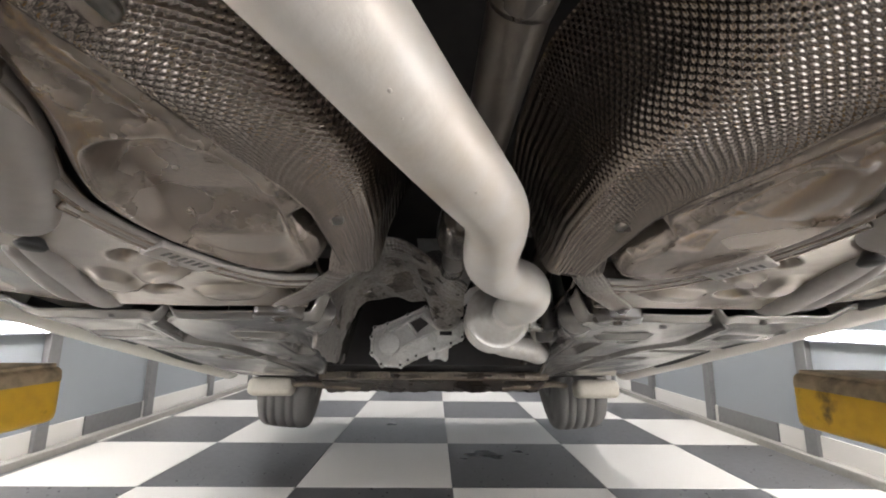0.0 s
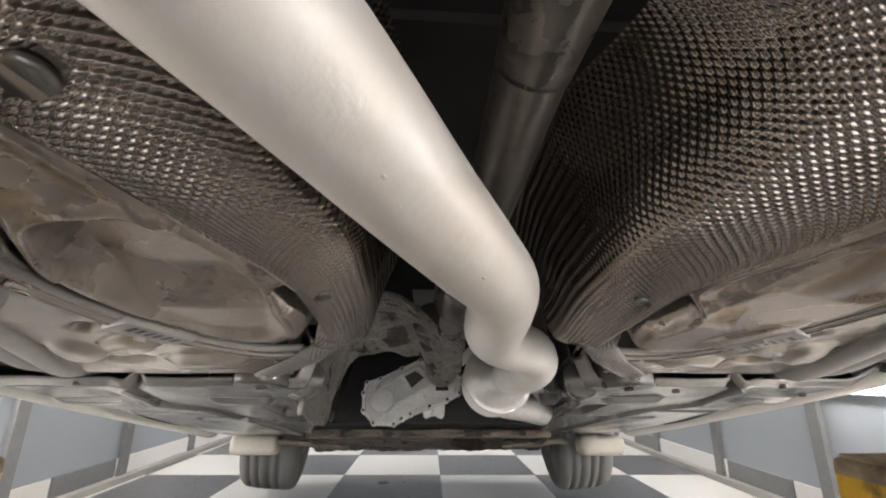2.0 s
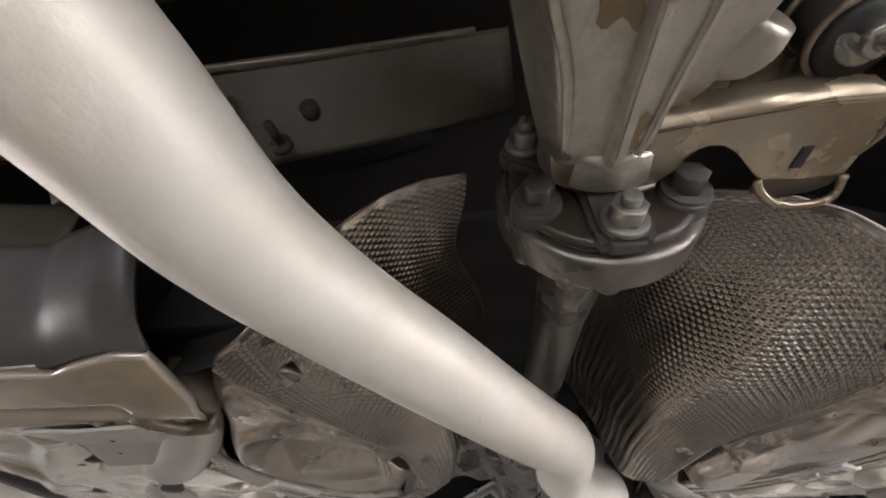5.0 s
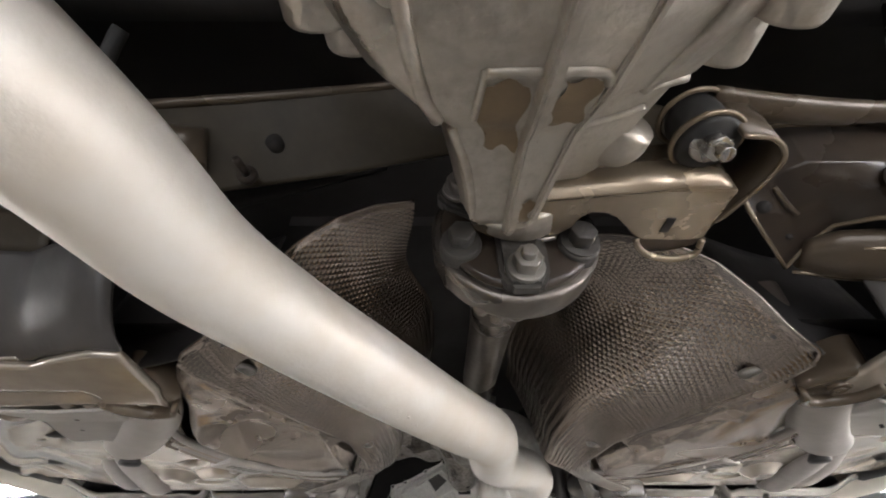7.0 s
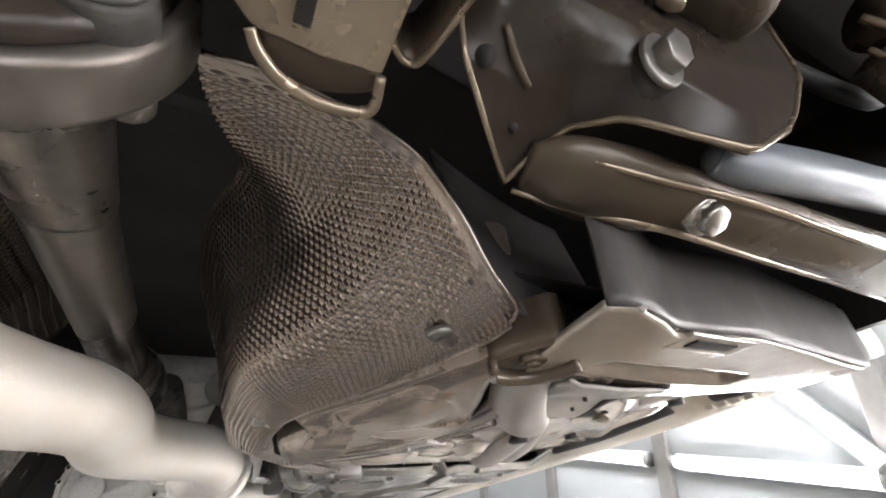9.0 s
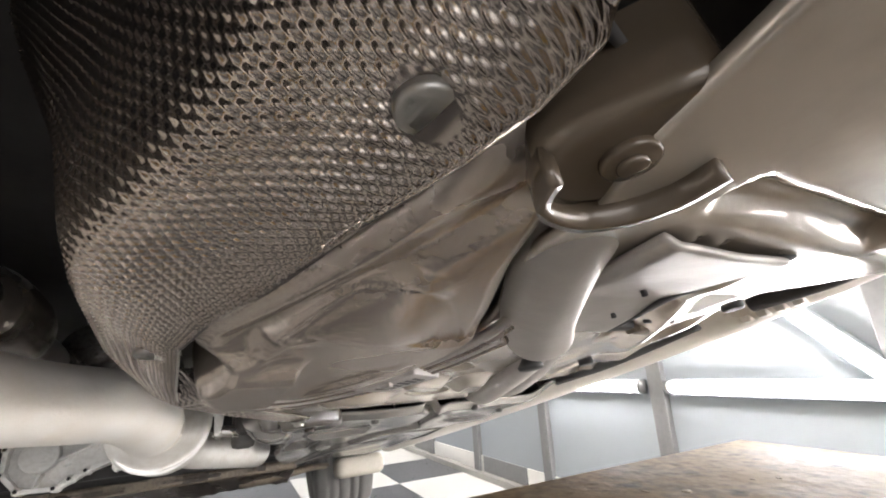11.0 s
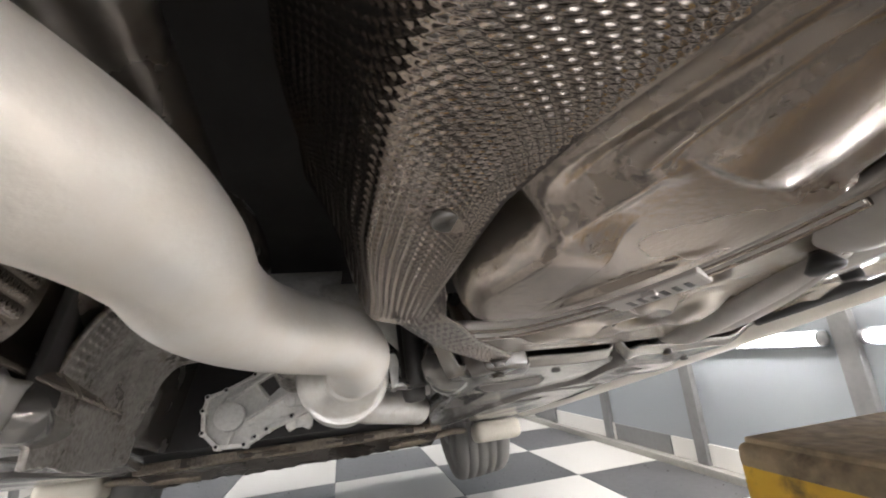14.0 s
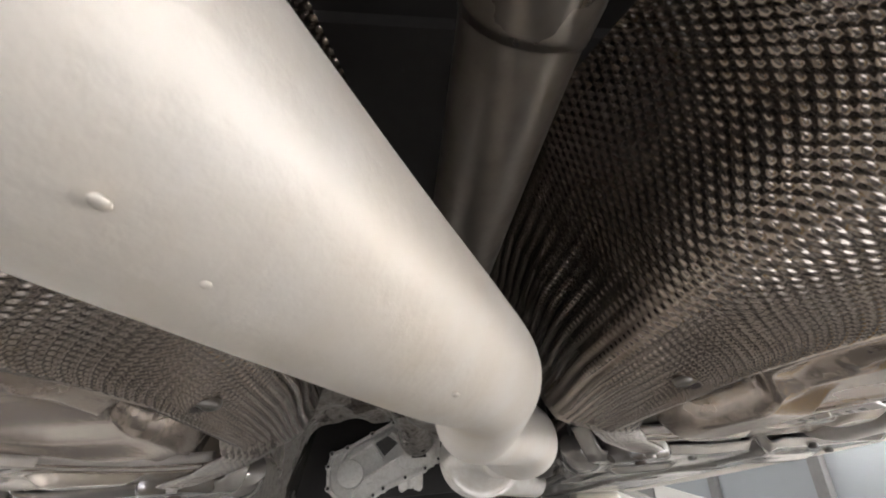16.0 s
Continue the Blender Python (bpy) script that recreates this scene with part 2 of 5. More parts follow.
def sheet(name, fn, nu, nv, material, parent=None, thick=0.002, label="", flip=False):
    """A sheet metal or moulded panel: fn(u, v) -> arrays x, y, z, with u and v from 0 to 1."""
    u, v = np.meshgrid(np.linspace(0, 1, nu), np.linspace(0, 1, nv), indexing="ij")
    x, y, z = fn(u, v)
    co = np.stack([x, y, z], -1).reshape(-1, 3)
    i = np.arange(nu * nv).reshape(nu, nv)
    f = np.stack([i[:-1, :-1], i[1:, :-1], i[1:, 1:], i[:-1, 1:]], -1).reshape(-1, 4)
    if flip:
        f = f[:, ::-1]
    me = bpy.data.meshes.new(name)
    me.vertices.add(len(co))
    me.vertices.foreach_set("co", co.astype(np.float32).ravel())
    me.loops.add(f.size)
    me.loops.foreach_set("vertex_index", f.astype(np.int32).ravel())
    me.polygons.add(len(f))
    me.polygons.foreach_set("loop_start", np.arange(0, f.size, 4, dtype=np.int32))
    me.polygons.foreach_set("use_smooth", np.ones(len(f), bool))
    me.update(calc_edges=True)
    ob = link_mesh(name, me, material, parent, label)
    if thick:
        md = ob.modifiers.new("thickness", "SOLIDIFY")
        md.thickness, md.offset = thick, 1.0
    return ob


def sstep(a, b, x):
    t = np.clip((x - a) / (b - a), 0, 1)
    return t * t * (3 - 2 * t)


def oval(x, y, cx, cy, rx, ry, turn=0.0, p=2.4):
    """Distance-like value: 1 on the rim of a rounded oval."""
    a = math.radians(turn)
    dx, dy = x - cx, y - cy
    lx, ly = dx * math.cos(a) + dy * math.sin(a), -dx * math.sin(a) + dy * math.cos(a)
    return (np.abs(lx / rx) ** p + np.abs(ly / ry) ** p) ** (1 / p)


def curve_distance(x, y, pts, n=6):
    """Distance in plan from a smooth line through pts."""
    p = smooth_path([(a, b, 0, 0) for a, b in pts], n)[:, :2]
    best = np.full(np.shape(x), 9.0)
    for (ax, ay), (bx, by) in zip(p, p[1:]):
        dx, dy = bx - ax, by - ay
        t = np.clip(((x - ax) * dx + (y - ay) * dy) / (dx * dx + dy * dy + 1e-12), 0, 1)
        best = np.minimum(best, np.hypot(x - ax - t * dx, y - ay - t * dy))
    return best


def slab(x, y, x0, x1, y0, y1, soft):
    """1 inside a rectangle with soft edges, else 0."""
    return sstep(x0 - soft, x0 + soft, x) * (1 - sstep(x1 - soft, x1 + soft, x)) * sstep(y0 - soft, y0 + soft, y) * (1 - sstep(y1 - soft, y1 + soft, y))


# ---- the workshop ----
Y0, Y1, CEIL = -3.2, 5.4, 3.0
floor = tagged(box("floor", (-WALL - 0.3, WALL + 0.3, Y0 - 0.3, Y1 + 0.3, -0.12, -0.006), M_GROUT), "concrete slab under the chequered floor tiles", "floor", kind="structure")
ceiling = tagged(box("ceiling", (-WALL - 0.2, WALL + 0.2, Y0 - 0.2, Y1 + 0.2, CEIL, CEIL + 0.1), M_CEIL), "plain light ceiling", "ceiling", kind="structure")
wall_north = tagged(box("wall_north", (-WALL - 0.12, WALL + 0.12, Y1, Y1 + 0.12, -0.006, CEIL), M_WALL), "plain white panelled end wall", "wall", kind="structure")
DOOR_X, DOOR_Z = 1.45, 2.35    # half width and height of the assumed opening for the fill lamp behind the car
bm = merge(box_bm(-WALL - 0.12, -DOOR_X, Y0 - 0.12, Y0, -0.006, CEIL), box_bm(DOOR_X, WALL + 0.12, Y0 - 0.12, Y0, -0.006, CEIL), box_bm(-DOOR_X, DOOR_X, Y0 - 0.12, Y0, DOOR_Z, CEIL))
wall_south = tagged(part("wall_south", bm, M_WALL, smooth=False), "white end wall with an assumed door opening", "wall", kind="structure")
ground = tagged(box("ground", (-40, 40, -60, Y0 - 0.3, -0.12, -0.02), M_GROUT), "plain concrete ground outside the assumed door opening", "ground", kind="structure")
wall_east = tagged(box("wall_east", (WALL, WALL + 0.12, Y0, Y1, -0.006, CEIL), M_WALL), "white panelled wall with grey posts", "wall", kind="structure")
wall_west = tagged(box("wall_west", (-WALL - 0.12, -WALL, Y0, Y1, -0.006, CEIL), M_WALL), "white panelled wall with grey posts", "wall", kind="structure")

POSTS = [1.31 + 0.735 * k for k in range(-6, 6)]
for side, wall in ((1, wall_east), (-1, wall_west)):
    inner = side * WALL
    part("skirting", box_bm(inner - side * 0.055, inner, Y0, Y1, -0.004, 0.035, 0.006), M_SKIRT, wall, "grimy grey kerb along the wall foot", smooth=False)
    for y in POSTS:
        part("post", box_bm(inner - side * 0.03, inner, y - 0.033, y + 0.033, 0.035, CEIL - 0.002, 0.004), M_POST, wall, smooth=False)
for side, wall, spans in ((1, wall_east, ((0.10, 0.94), (0.95, 1.58), (1.59, 2.25), (2.73, 3.52), (3.91, 4.5))), (-1, wall_west, ((0.10, 0.94), (0.95, 1.58), (1.59, 2.30), (2.74, 3.52), (3.53, 4.5)))):
    for a, b in spans:
        inner = side * WALL
        part("skirting_tile", box_bm(inner - side * 0.011, inner, a, b, 0.036, 0.13, 0.002), M_TILE_W, wall, "cream tile at the wall foot", smooth=False)
for side, wall, spans in ((1, wall_east, ((2.26, 2.72), (3.53, 3.9))), (-1, wall_west, ((2.31, 2.73),))):
    for a, b in spans:
        inner = side * WALL
        part("kick_panel", box_bm(inner - side * 0.012, inner, a, b, 0.036, 0.13, 0.002), M_POST, wall, "dark grey strip at the wall foot", smooth=False)


def led_tube(a, b):
    a, b = Vector(a), Vector(b)
    root = empty("led_tube", Matrix.Translation((a + b) / 2), "glowing white LED tube fixed to the white wall", "lamp", "wall tubes")
    o = (a + b) / 2
    d = (b - a).normalized()
    side = Vector((math.copysign(1, o.x), 0, 0))
    part("diffuser", cyl_bm(a - o, b - o, 0.017, 16), M_TUBE, root, "glowing white diffuser")
    turn = Matrix.Rotation(math.atan2(b.z - a.z, b.y - a.y), 4, "X")
    part("backplate", box_bm(0.004, 0.040, -d.length * (b - a).length / 2, (b - a).length / 2, -0.028, 0.028, 0.003, m=Matrix.Rotation(0 if o.x > 0 else math.pi, 4, "Z") @ (turn if o.x > 0 else turn.inverted())), M_WALL, root, smooth=False)
    for e, s in ((a, -1), (b, 1)):
        part("end_cap", cyl_bm(e - o, e - o + d * s * 0.015, 0.025, 16), M_POST, root)
    return root


for side in (1, -1):
    x = side * (WALL - 0.045)
    for y in (-2.36, -1.63, -0.89, -0.16, 0.61, 1.37) if side > 0 else (-0.16, 0.61, 1.37):
        led_tube((x, y, 0.585), (x, y + 0.62, 0.585))
    for k in range(3 if side > 0 else 1):
        y = 0.60 - 1.47 * k
        led_tube((x, y, 0.62), (x, y + 0.55, 1.22))

for i, x in enumerate((-1.35, -0.45, 0.45, 1.35)):
    for y in (-2.2, -0.9, 0.4, 1.7, 3.0, 4.3):
        root = empty("ceiling_tube", Matrix.Translation((x, y, CEIL - 0.05)), "glowing white LED tube under the ceiling", "lamp", "ceiling tubes")
        part("diffuser", cyl_bm((0, -0.6, 0), (0, 0.6, 0), 0.03, 12), M_CEIL_TUBE, root, "glowing white diffuser")
        part("backplate", box_bm(-0.03, 0.03, -0.6, 0.6, 0.022, 0.05, 0.004), M_WALL, root, smooth=False)

# ---- the lift ----
for side in (1, -1):
    root = empty("lift_platform", Matrix.Translation((side * 0.70, -0.45, 0.566)), "worn yellow steel lift platform with grimy brown top", "lift", "lift platforms")
    part("deck", box_bm(-0.25, 0.25, -1.0, 0.99, -0.064, -0.002, 0.012, segs=3), M_YELLOW, root)
    part("top_plate", box_bm(-0.243, 0.243, -0.99, 0.983, -0.002, 0.004, 0.0015), M_GRIME, root, "grimy brown steel top plate")
    part("worn_edge", box_bm(-0.2504, 0.2504, -1.0004, 0.9904, -0.026, 0.0006, 0.012, segs=3), M_GRIME, root, "brown worn upper edge")
    random.seed(5 + side)
    specks = bmesh.new()
    for k in range(70):
        r = random.uniform(0.002, 0.008)
        at = Matrix.Translation((random.uniform(-0.22, 0.22), random.uniform(-0.3, 0.95), 0.004))
        bmesh.ops.create_icosphere(specks, subdivisions=1, radius=r, matrix=at @ Matrix.Rotation(random.uniform(0, 3), 4, "Z") @ Matrix.Diagonal((1.0, random.uniform(0.4, 1.6), 0.25, 1)))
    tagged(part("dried_spatter", specks, M_GRIME_LIGHT, root), "light dried spatter", kind="stuff")
    for k in (-1, 1):
        bm = box_bm(-0.03, 0.03, -0.62, 0.62, -0.04, 0.04, 0.005, m=pose(k * 0.12, 0, -0.31, k * 22, 0, 0))
        part("scissor_arm", bm, M_POST, root, smooth=False)
    part("base_frame", box_bm(-0.25, 0.25, -0.95, 0.8, -0.56, -0.50, 0.01), M_POST, root)
# ---- the car ----
car = empty("car", CAR, "white car raised on a lift, seen from underneath", "car")


def closed_curve(pts, n=8):
    p = np.array(pts, float)
    out = []
    for i in range(len(p)):
        a, b, c, d = p[i - 1], p[i], p[(i + 1) % len(p)], p[(i + 2) % len(p)]
        for k in range(n):
            t = k / n
            out.append(0.5 * (2 * b + (c - a) * t + (2 * a - 5 * b + 4 * c - d) * t * t + (3 * b - a - 3 * c + d) * t ** 3))
    return np.array(out)


def dished(name, outline, centre, height, fn, material, parent, side=1, rings=46, wall=0.09, edge=0.018, label="", n=10):
    """A moulded tub with rounded lower edge: outline in plan, fn(x, y) gives the relief of its underside."""
    o = closed_curve(outline, n)
    c = np.array(centre)
    rows = []
    for d, z in ((0.0, wall), (0.0, edge * 1.3), (0.015, edge * 0.80), (0.05, edge * 0.40), (0.10, edge * 0.13), (0.16, edge * 0.02)):
        q = c + (o - c) * (1 - d)
        rows.append((q, z))
    for k in range(1, rings):
        rows.append((c + (o - c) * (0.84 * (1 - k / rings)), 0.0))
    co, faces, m = [], [], len(o)
    for q, z in rows:
        inside = sstep(0.0, 1.0, np.full(m, 1 - z / edge if z < edge else 0.0))
        zz = z + height + fn(q[:, 0], q[:, 1]) * inside
        co.append(np.stack([side * q[:, 0], q[:, 1], zz], -1))
    bm = bmesh.new()
    vs = [[bm.verts.new(v) for v in ring] for ring in co]
    for a, b in zip(vs, vs[1:]):
        for k in range(m):
            f = (a[k], a[(k + 1) % m], b[(k + 1) % m], b[k])
            bm.faces.new(f if side > 0 else f[::-1])
    bm.faces.new(vs[-1] if side > 0 else vs[-1][::-1])
    bmesh.ops.recalc_face_normals(bm, faces=bm.faces)
    return part(name, bm, material, parent, label)


def sheet_strip(pts, height, thick):
    """An upright strip of sheet that follows pts and stands height above them."""
    p = smooth_path([(*q, 0) for q in pts], 6)[:, :3]
    d = np.gradient(p, axis=0)
    n = np.stack([d[:, 1], -d[:, 0], 0 * d[:, 0]], -1)
    n /= np.linalg.norm(n, axis=1, keepdims=True) + 1e-12
    bm = bmesh.new()
    prev = None
    for c, k in zip(p, n * thick / 2):
        up = np.array((0, 0, height))
        ring = [bm.verts.new(c + k), bm.verts.new(c - k), bm.verts.new(c - k + up), bm.verts.new(c + k + up)]
        if prev:
            for i in range(4):
                bm.faces.new((prev[i], prev[(i + 1) % 4], ring[(i + 1) % 4], ring[i]))
        else:
            bm.faces.new(ring[::-1])
        prev = ring
    bm.faces.new(prev)
    bmesh.ops.recalc_face_normals(bm, faces=bm.faces)
    return bm


def plate_bm(outline, thick, m, bevel=0.0015):
    """A flat plate from an outline in its own x, z, thick along its y, set at m."""
    bm = bmesh.new()
    a = [bm.verts.new((x, 0, z)) for x, z in outline]
    f = bm.faces.new(a)
    r = bmesh.ops.extrude_face_region(bm, geom=[f])
    bmesh.ops.translate(bm, vec=(0, thick, 0), verts=[v for v in r["geom"] if isinstance(v, bmesh.types.BMVert)])
    bmesh.ops.recalc_face_normals(bm, faces=bm.faces)
    if bevel:
        bmesh.ops.bevel(bm, geom=bm.edges[:], offset=bevel, segments=2, affect="EDGES")
    bmesh.ops.transform(bm, matrix=m, verts=bm.verts)
    return bm


# -- tunnel heat shield: an arch of dimpled sheet, narrow in front --
EDGE_Y = [-0.045, -0.03, -0.005, 0.02, 0.06, 0.117, 0.16, 0.20, 0.30, 0.36, 0.43]
EDGE_X = [0.226, 0.236, 0.234, 0.226, 0.208, 0.187, 0.166, 0.154, 0.150, 0.150, 0.152]


FOLD_Y = [-0.04, 0.05, 0.10, 0.141, 0.16, 0.19, 0.28, 0.32, 0.36, 0.43]
FOLD_X = [0.170, 0.150, 0.132, 0.117, 0.112, 0.109, 0.108, 0.112, 0.118, 0.122]
RIM_S = [0.22, 0.33, 0.46, 0.60, 0.74, 0.85, 0.92, 1.0]      # rear rim, from the crown down to the foot
RIM_Y = [-0.052, -0.055, -0.056, -0.056, -0.053, -0.048, -0.043, -0.037]
RIM_RIGHT = ([0.060, 0.100, 0.140, 0.170, 0.192, 0.206, 0.218, 0.240], [0.106, 0.104, 0.094, 0.075, 0.045, 0.022, 0.010, 0.002])
RIM_LEFT = ([0.070, 0.106, 0.139, 0.167, 0.190, 0.208, 0.222, 0.244], [0.146, 0.138, 0.120, 0.093, 0.057, 0.028, 0.012, 0.003])


def shield_surface(u, v):
    a = (u - 0.5) * 2                       # -1 .. 1 across
    s = np.abs(a)
    front = 0.42 - 0.05 * sstep(0.55, 0.95, s)
    y = -0.04 + v * (front + 0.04)
    # profile: a broad shallow band from the edge to the fold, then a steep wall up to the crown
    edge, fold = np.interp(y, EDGE_Y, EDGE_X), np.interp(y, FOLD_Y, FOLD_X)
    ss = np.linspace(0, 1, 200)
    ker = np.hanning(19) / np.hanning(19).sum()
    keys = [0, 0.22, 0.33, 0.46, 0.60, 0.66, 0.74, 0.85, 0.92, 1.0]

    def row(values):
        return np.interp(s, ss, np.convolve(np.pad(np.interp(ss, keys, values), 9, "reflect", reflect_type="odd"), ker, "valid"))
    band = row([0, 0, 0, 0, 0, 0, 0.25, 0.60, 0.80, 1.0])
    x = np.sign(a) * (fold * (1 - band) + edge * band + row([-0.108, -0.050, -0.034, -0.018, -0.007, 0, 0, 0, 0, 0]))
    z = row([0.190, 0.170, 0.135, 0.092, 0.042, 0.024, 0.0155, 0.0070, 0.0025, 0.0])
    # towards the rear each side swells into its own bowed rim
    near = (1 - sstep(0.0, 0.42, v)) ** 1.3
    sm = lambda ys: np.interp(s, ss, np.convolve(np.pad(np.interp(ss, RIM_S, ys), 9, "edge"), ker, "valid"))
    rx = np.where(a > 0, sm(RIM_RIGHT[0]), -sm(RIM_LEFT[0]))
    rz = np.where(a > 0, sm(RIM_RIGHT[1]), sm(RIM_LEFT[1]))
    foot = sstep(0.93, 1.0, s)
    rx = rx * (1 - foot) + np.sign(a) * (np.interp(y, EDGE_Y, EDGE_X) + np.where(a < 0, 0.011, 0.0)) * foot
    x, z = x * (1 - near) + rx * near, z * (1 - near) + rz * near
    y = y + (sm(RIM_Y) + 0.04) * (1 - v) ** 3 + 0.010 * (1 - v) ** 14 * foot
    # a shallow press mark in each side wall
    z = z + 0.007 * np.exp(-(((s - 0.62) / 0.06) ** 2 + ((y - 0.10) / 0.04) ** 2))
    return x, y, z


DIMPLE_ROWS, DIMPLE_PITCH = 120, 0.0030     # rows across the whole arch; spacing along a row


def shield_dimpled(u, v):
    x, y, z = shield_surface(u, v)
    edge = sstep(0.004, 0.014, 0.5 - np.abs(u - 0.5)) * sstep(0.010, 0.028, v) * (1 - sstep(0.96, 0.99, v))
    # domes packed in staggered rows that run to the neck, where they draw out into pleats
    s = np.abs(u - 0.5) * 2
    neck = sstep(0.13, 0.29, y - 0.09 * sstep(0.78, 0.92, s))
    p, q = math.pi * DIMPLE_ROWS * u, math.pi * 0.46 / DIMPLE_PITCH * v
    dome = (np.cos(2 * q) + 2 * np.cos(q) * np.cos(p * 1.0)) / 3
    dome = np.clip((dome + 0.42) / 1.42, 0, 1) ** 0.8
    pleat = 0.5 + 0.5 * np.cos(p)
    d = (0.00115 * dome * (1 - neck) + (0.0006 + 0.0007 * dome) * pleat * neck) * edge
    for cx, cy, r in ((0.138, 0.225, 0.006), (0.212, 0.016, 0.008)):     # plain seats round the screws
        d = d * sstep(r, r + 0.004, np.hypot(np.abs(x) - cx, y - cy))
    gu = [np.gradient(c, axis=0) for c in (x, y, z)]
    gv = [np.gradient(c, axis=1) for c in (x, y, z)]
    n = np.cross(np.stack(gu, -1), np.stack(gv, -1))
    n /= np.linalg.norm(n, axis=-1, keepdims=True) + 1e-12
    inward = np.sign(-n[..., 0] * x - n[..., 2] * (z + 0.1))
    d = d * inward
    return x + n[..., 0] * d, y + n[..., 1] * d, z + n[..., 2] * d


def shield_height(x, y):
    """Height of the sheet's lower flank at one place of the plan."""
    u, v = np.meshgrid(0.5 + math.copysign(0.5, x) * np.linspace(0.6, 1, 90), np.linspace(0, 1, 200), indexing="ij")
    px, py, pz = shield_surface(u, v)
    k = np.argmin((px - x) ** 2 + (py - y) ** 2)
    return float(pz.flat[k])


def half_dimpled(side):
    return lambda u, v: shield_dimpled(0.5 + side * (0.11 + 0.39 * u), v)


shield = sheet("heat_shield", half_dimpled(1), 420, 860, M_SHIELD, car, 0, "dimpled aluminium heat shield arching over the tunnel")
sheet("shield_half", half_dimpled(-1), 420, 860, M_SHIELD, shield, 0, flip=True)
for side in (1, -1):
    rim = [shield_surface(np.array([0.5 + side * u]), np.array([0.0])) for u in np.linspace(0.11, 0.5, 40)]
    part("rolled_rim", sweep_bm([(p[0][0], p[1][0], p[2][0], 0.0015) for p in rim], 8, raw=True), M_SHIELD, shield)
for s in (1, -1):
    def tab(u, v, s=s):
        cx = np.interp(v, [0, 0.2, 0.5, 1], [0.140, 0.150, 0.200, 0.280])
        cy = np.interp(v, [0, 0.2, 0.5, 1], [0.29, 0.355, 0.435, 0.528])
        w = np.interp(v, [0, 0.12, 0.3, 0.6, 0.8, 0.93, 1], [0.026, 0.036, 0.044, 0.042, 0.040, 0.034, 0.012])
        z = -0.001 + 0.011 * (1 - sstep(0.0, 0.24, v)) + 0.0010 * (np.cos(u * 50) * np.cos(v * 130) * (0.4 + 0.6 * sstep(0.3, 0.6, v)) + 0.5 * np.cos(u * 50)) * np.sin(math.pi * u) + 0.010 * sstep(0.55, 1.0, 1 - u) * (1 - v)
        return s * (cx + (u - 0.5) * w * 0.85), cy - (u - 0.5) * w * 0.5, z
    sheet("shield_tab", tab, 60, 260, M_SHIELD, shield, 0.0025)
    part("tab_screw", bolt_bm((s * 0.272, 0.519, -0.003), r=0.006, h=0.004, washer=1.5), M_SCREW, shield)
    for at, q in (((0.138, 0.225), 0.80), ((0.212, 0.016), 1.0)):
        x, y = s * at[0], at[1]
        z = shield_height(x, y) + 0.0012
        part("screw", sweep_bm([(x, y, z + h, r * q) for h, r in ((0.0015, 0.0095), (-0.0016, 0.0093), (-0.0026, 0.0082), (-0.0026, 0.0062), (0.0008, 0.0056), (0.0008, 0.0010))], 28, raw=True), M_SCREW, shield, "flat grey screw with a socket")

# -- exhaust --
exhaust = part("exhaust_pipe", sweep_bm([(-0.328, -0.72, 0.034, 0.032), (-0.259, -0.45, 0.012, 0.032), (-0.223, -0.32, 0.010, 0.032), (-0.194, -0.22, 0.012, 0.032), (-0.180, -0.14, 0.014, 0.032), (-0.152, -0.07, 0.016, 0.032), (-0.105, 0.0, 0.010, 0.032), (-0.060, 0.08, 0.009, 0.032), (-0.020, 0.15, 0.009, 0.032), (0.009, 0.21, 0.014, 0.032), (0.020, 0.26, 0.015, 0.032), (0.022, 0.30, 0.011, 0.032), (0.027, 0.34, 0.013, 0.032), (0.039, 0.38, 0.016, 0.032), (0.062, 0.42, 0.019, 0.032), (0.098, 0.456, 0.02, 0.032), (0.116, 0.50, 0.014, 0.032), (0.117, 0.55, 0.012, 0.031), (0.115, 0.61, 0.02, 0.029), (0.115, 0.68, 0.035, 0.028)], 48, 8), M_PIPE, car, "satin aluminised exhaust pipe with two tight bends")
part("catalyst", sweep_bm([(0.115, 0.655, 0.024, 0.029), (0.115, 0.700, 0.026, 0.0295), (0.115, 0.712, 0.030, 0.034), (0.113, 0.738, 0.040, 0.058), (0.112, 0.752, 0.043, 0.066), (0.112, 0.755, 0.043, 0.070), (0.112, 0.760, 0.043, 0.070), (0.112, 0.763, 0.043, 0.065), (0.113, 0.80, 0.043, 0.0645), (0.115, 0.86, 0.041, 0.0635), (0.120, 0.90, 0.036, 0.053), (0.130, 0.925, 0.029, 0.038), (0.165, 0.965, 0.018, 0.033), (0.23, 0.995, 0.012, 0.033), (0.28, 1.06, 0.010, 0.033)], 44, raw=True), M_CAN, exhaust, "round bright catalyst can with a cone")
part("collar", sweep_bm([(0.115, 0.640, 0.022, 0.031), (0.115, 0.652, 0.023, 0.0325), (0.115, 0.660, 0.024, 0.031)], 36, raw=True), M_PIPE, exhaust)
for k, y in enumerate((0.785, 0.805, 0.825, 0.845)):
    part("bead", sweep_bm([(0.1135 + 0.065 * math.cos(a), y, 0.0425 + 0.065 * math.sin(a), 0.0026) for a in np.linspace(0, 2 * math.pi, 49)], 6, raw=True, caps=False), M_CAN, exhaust)
part("rim_ear", plate_bm([(-0.072, 0.045), (-0.060, 0.060), (-0.030, 0.072), (-0.030, 0.060), (-0.060, 0.030), (-0.074, 0.020)], 0.004, Matrix.Translation((0.112, 0.755, 0.043)), 0.001), M_CAN, exhaust, smooth=False)
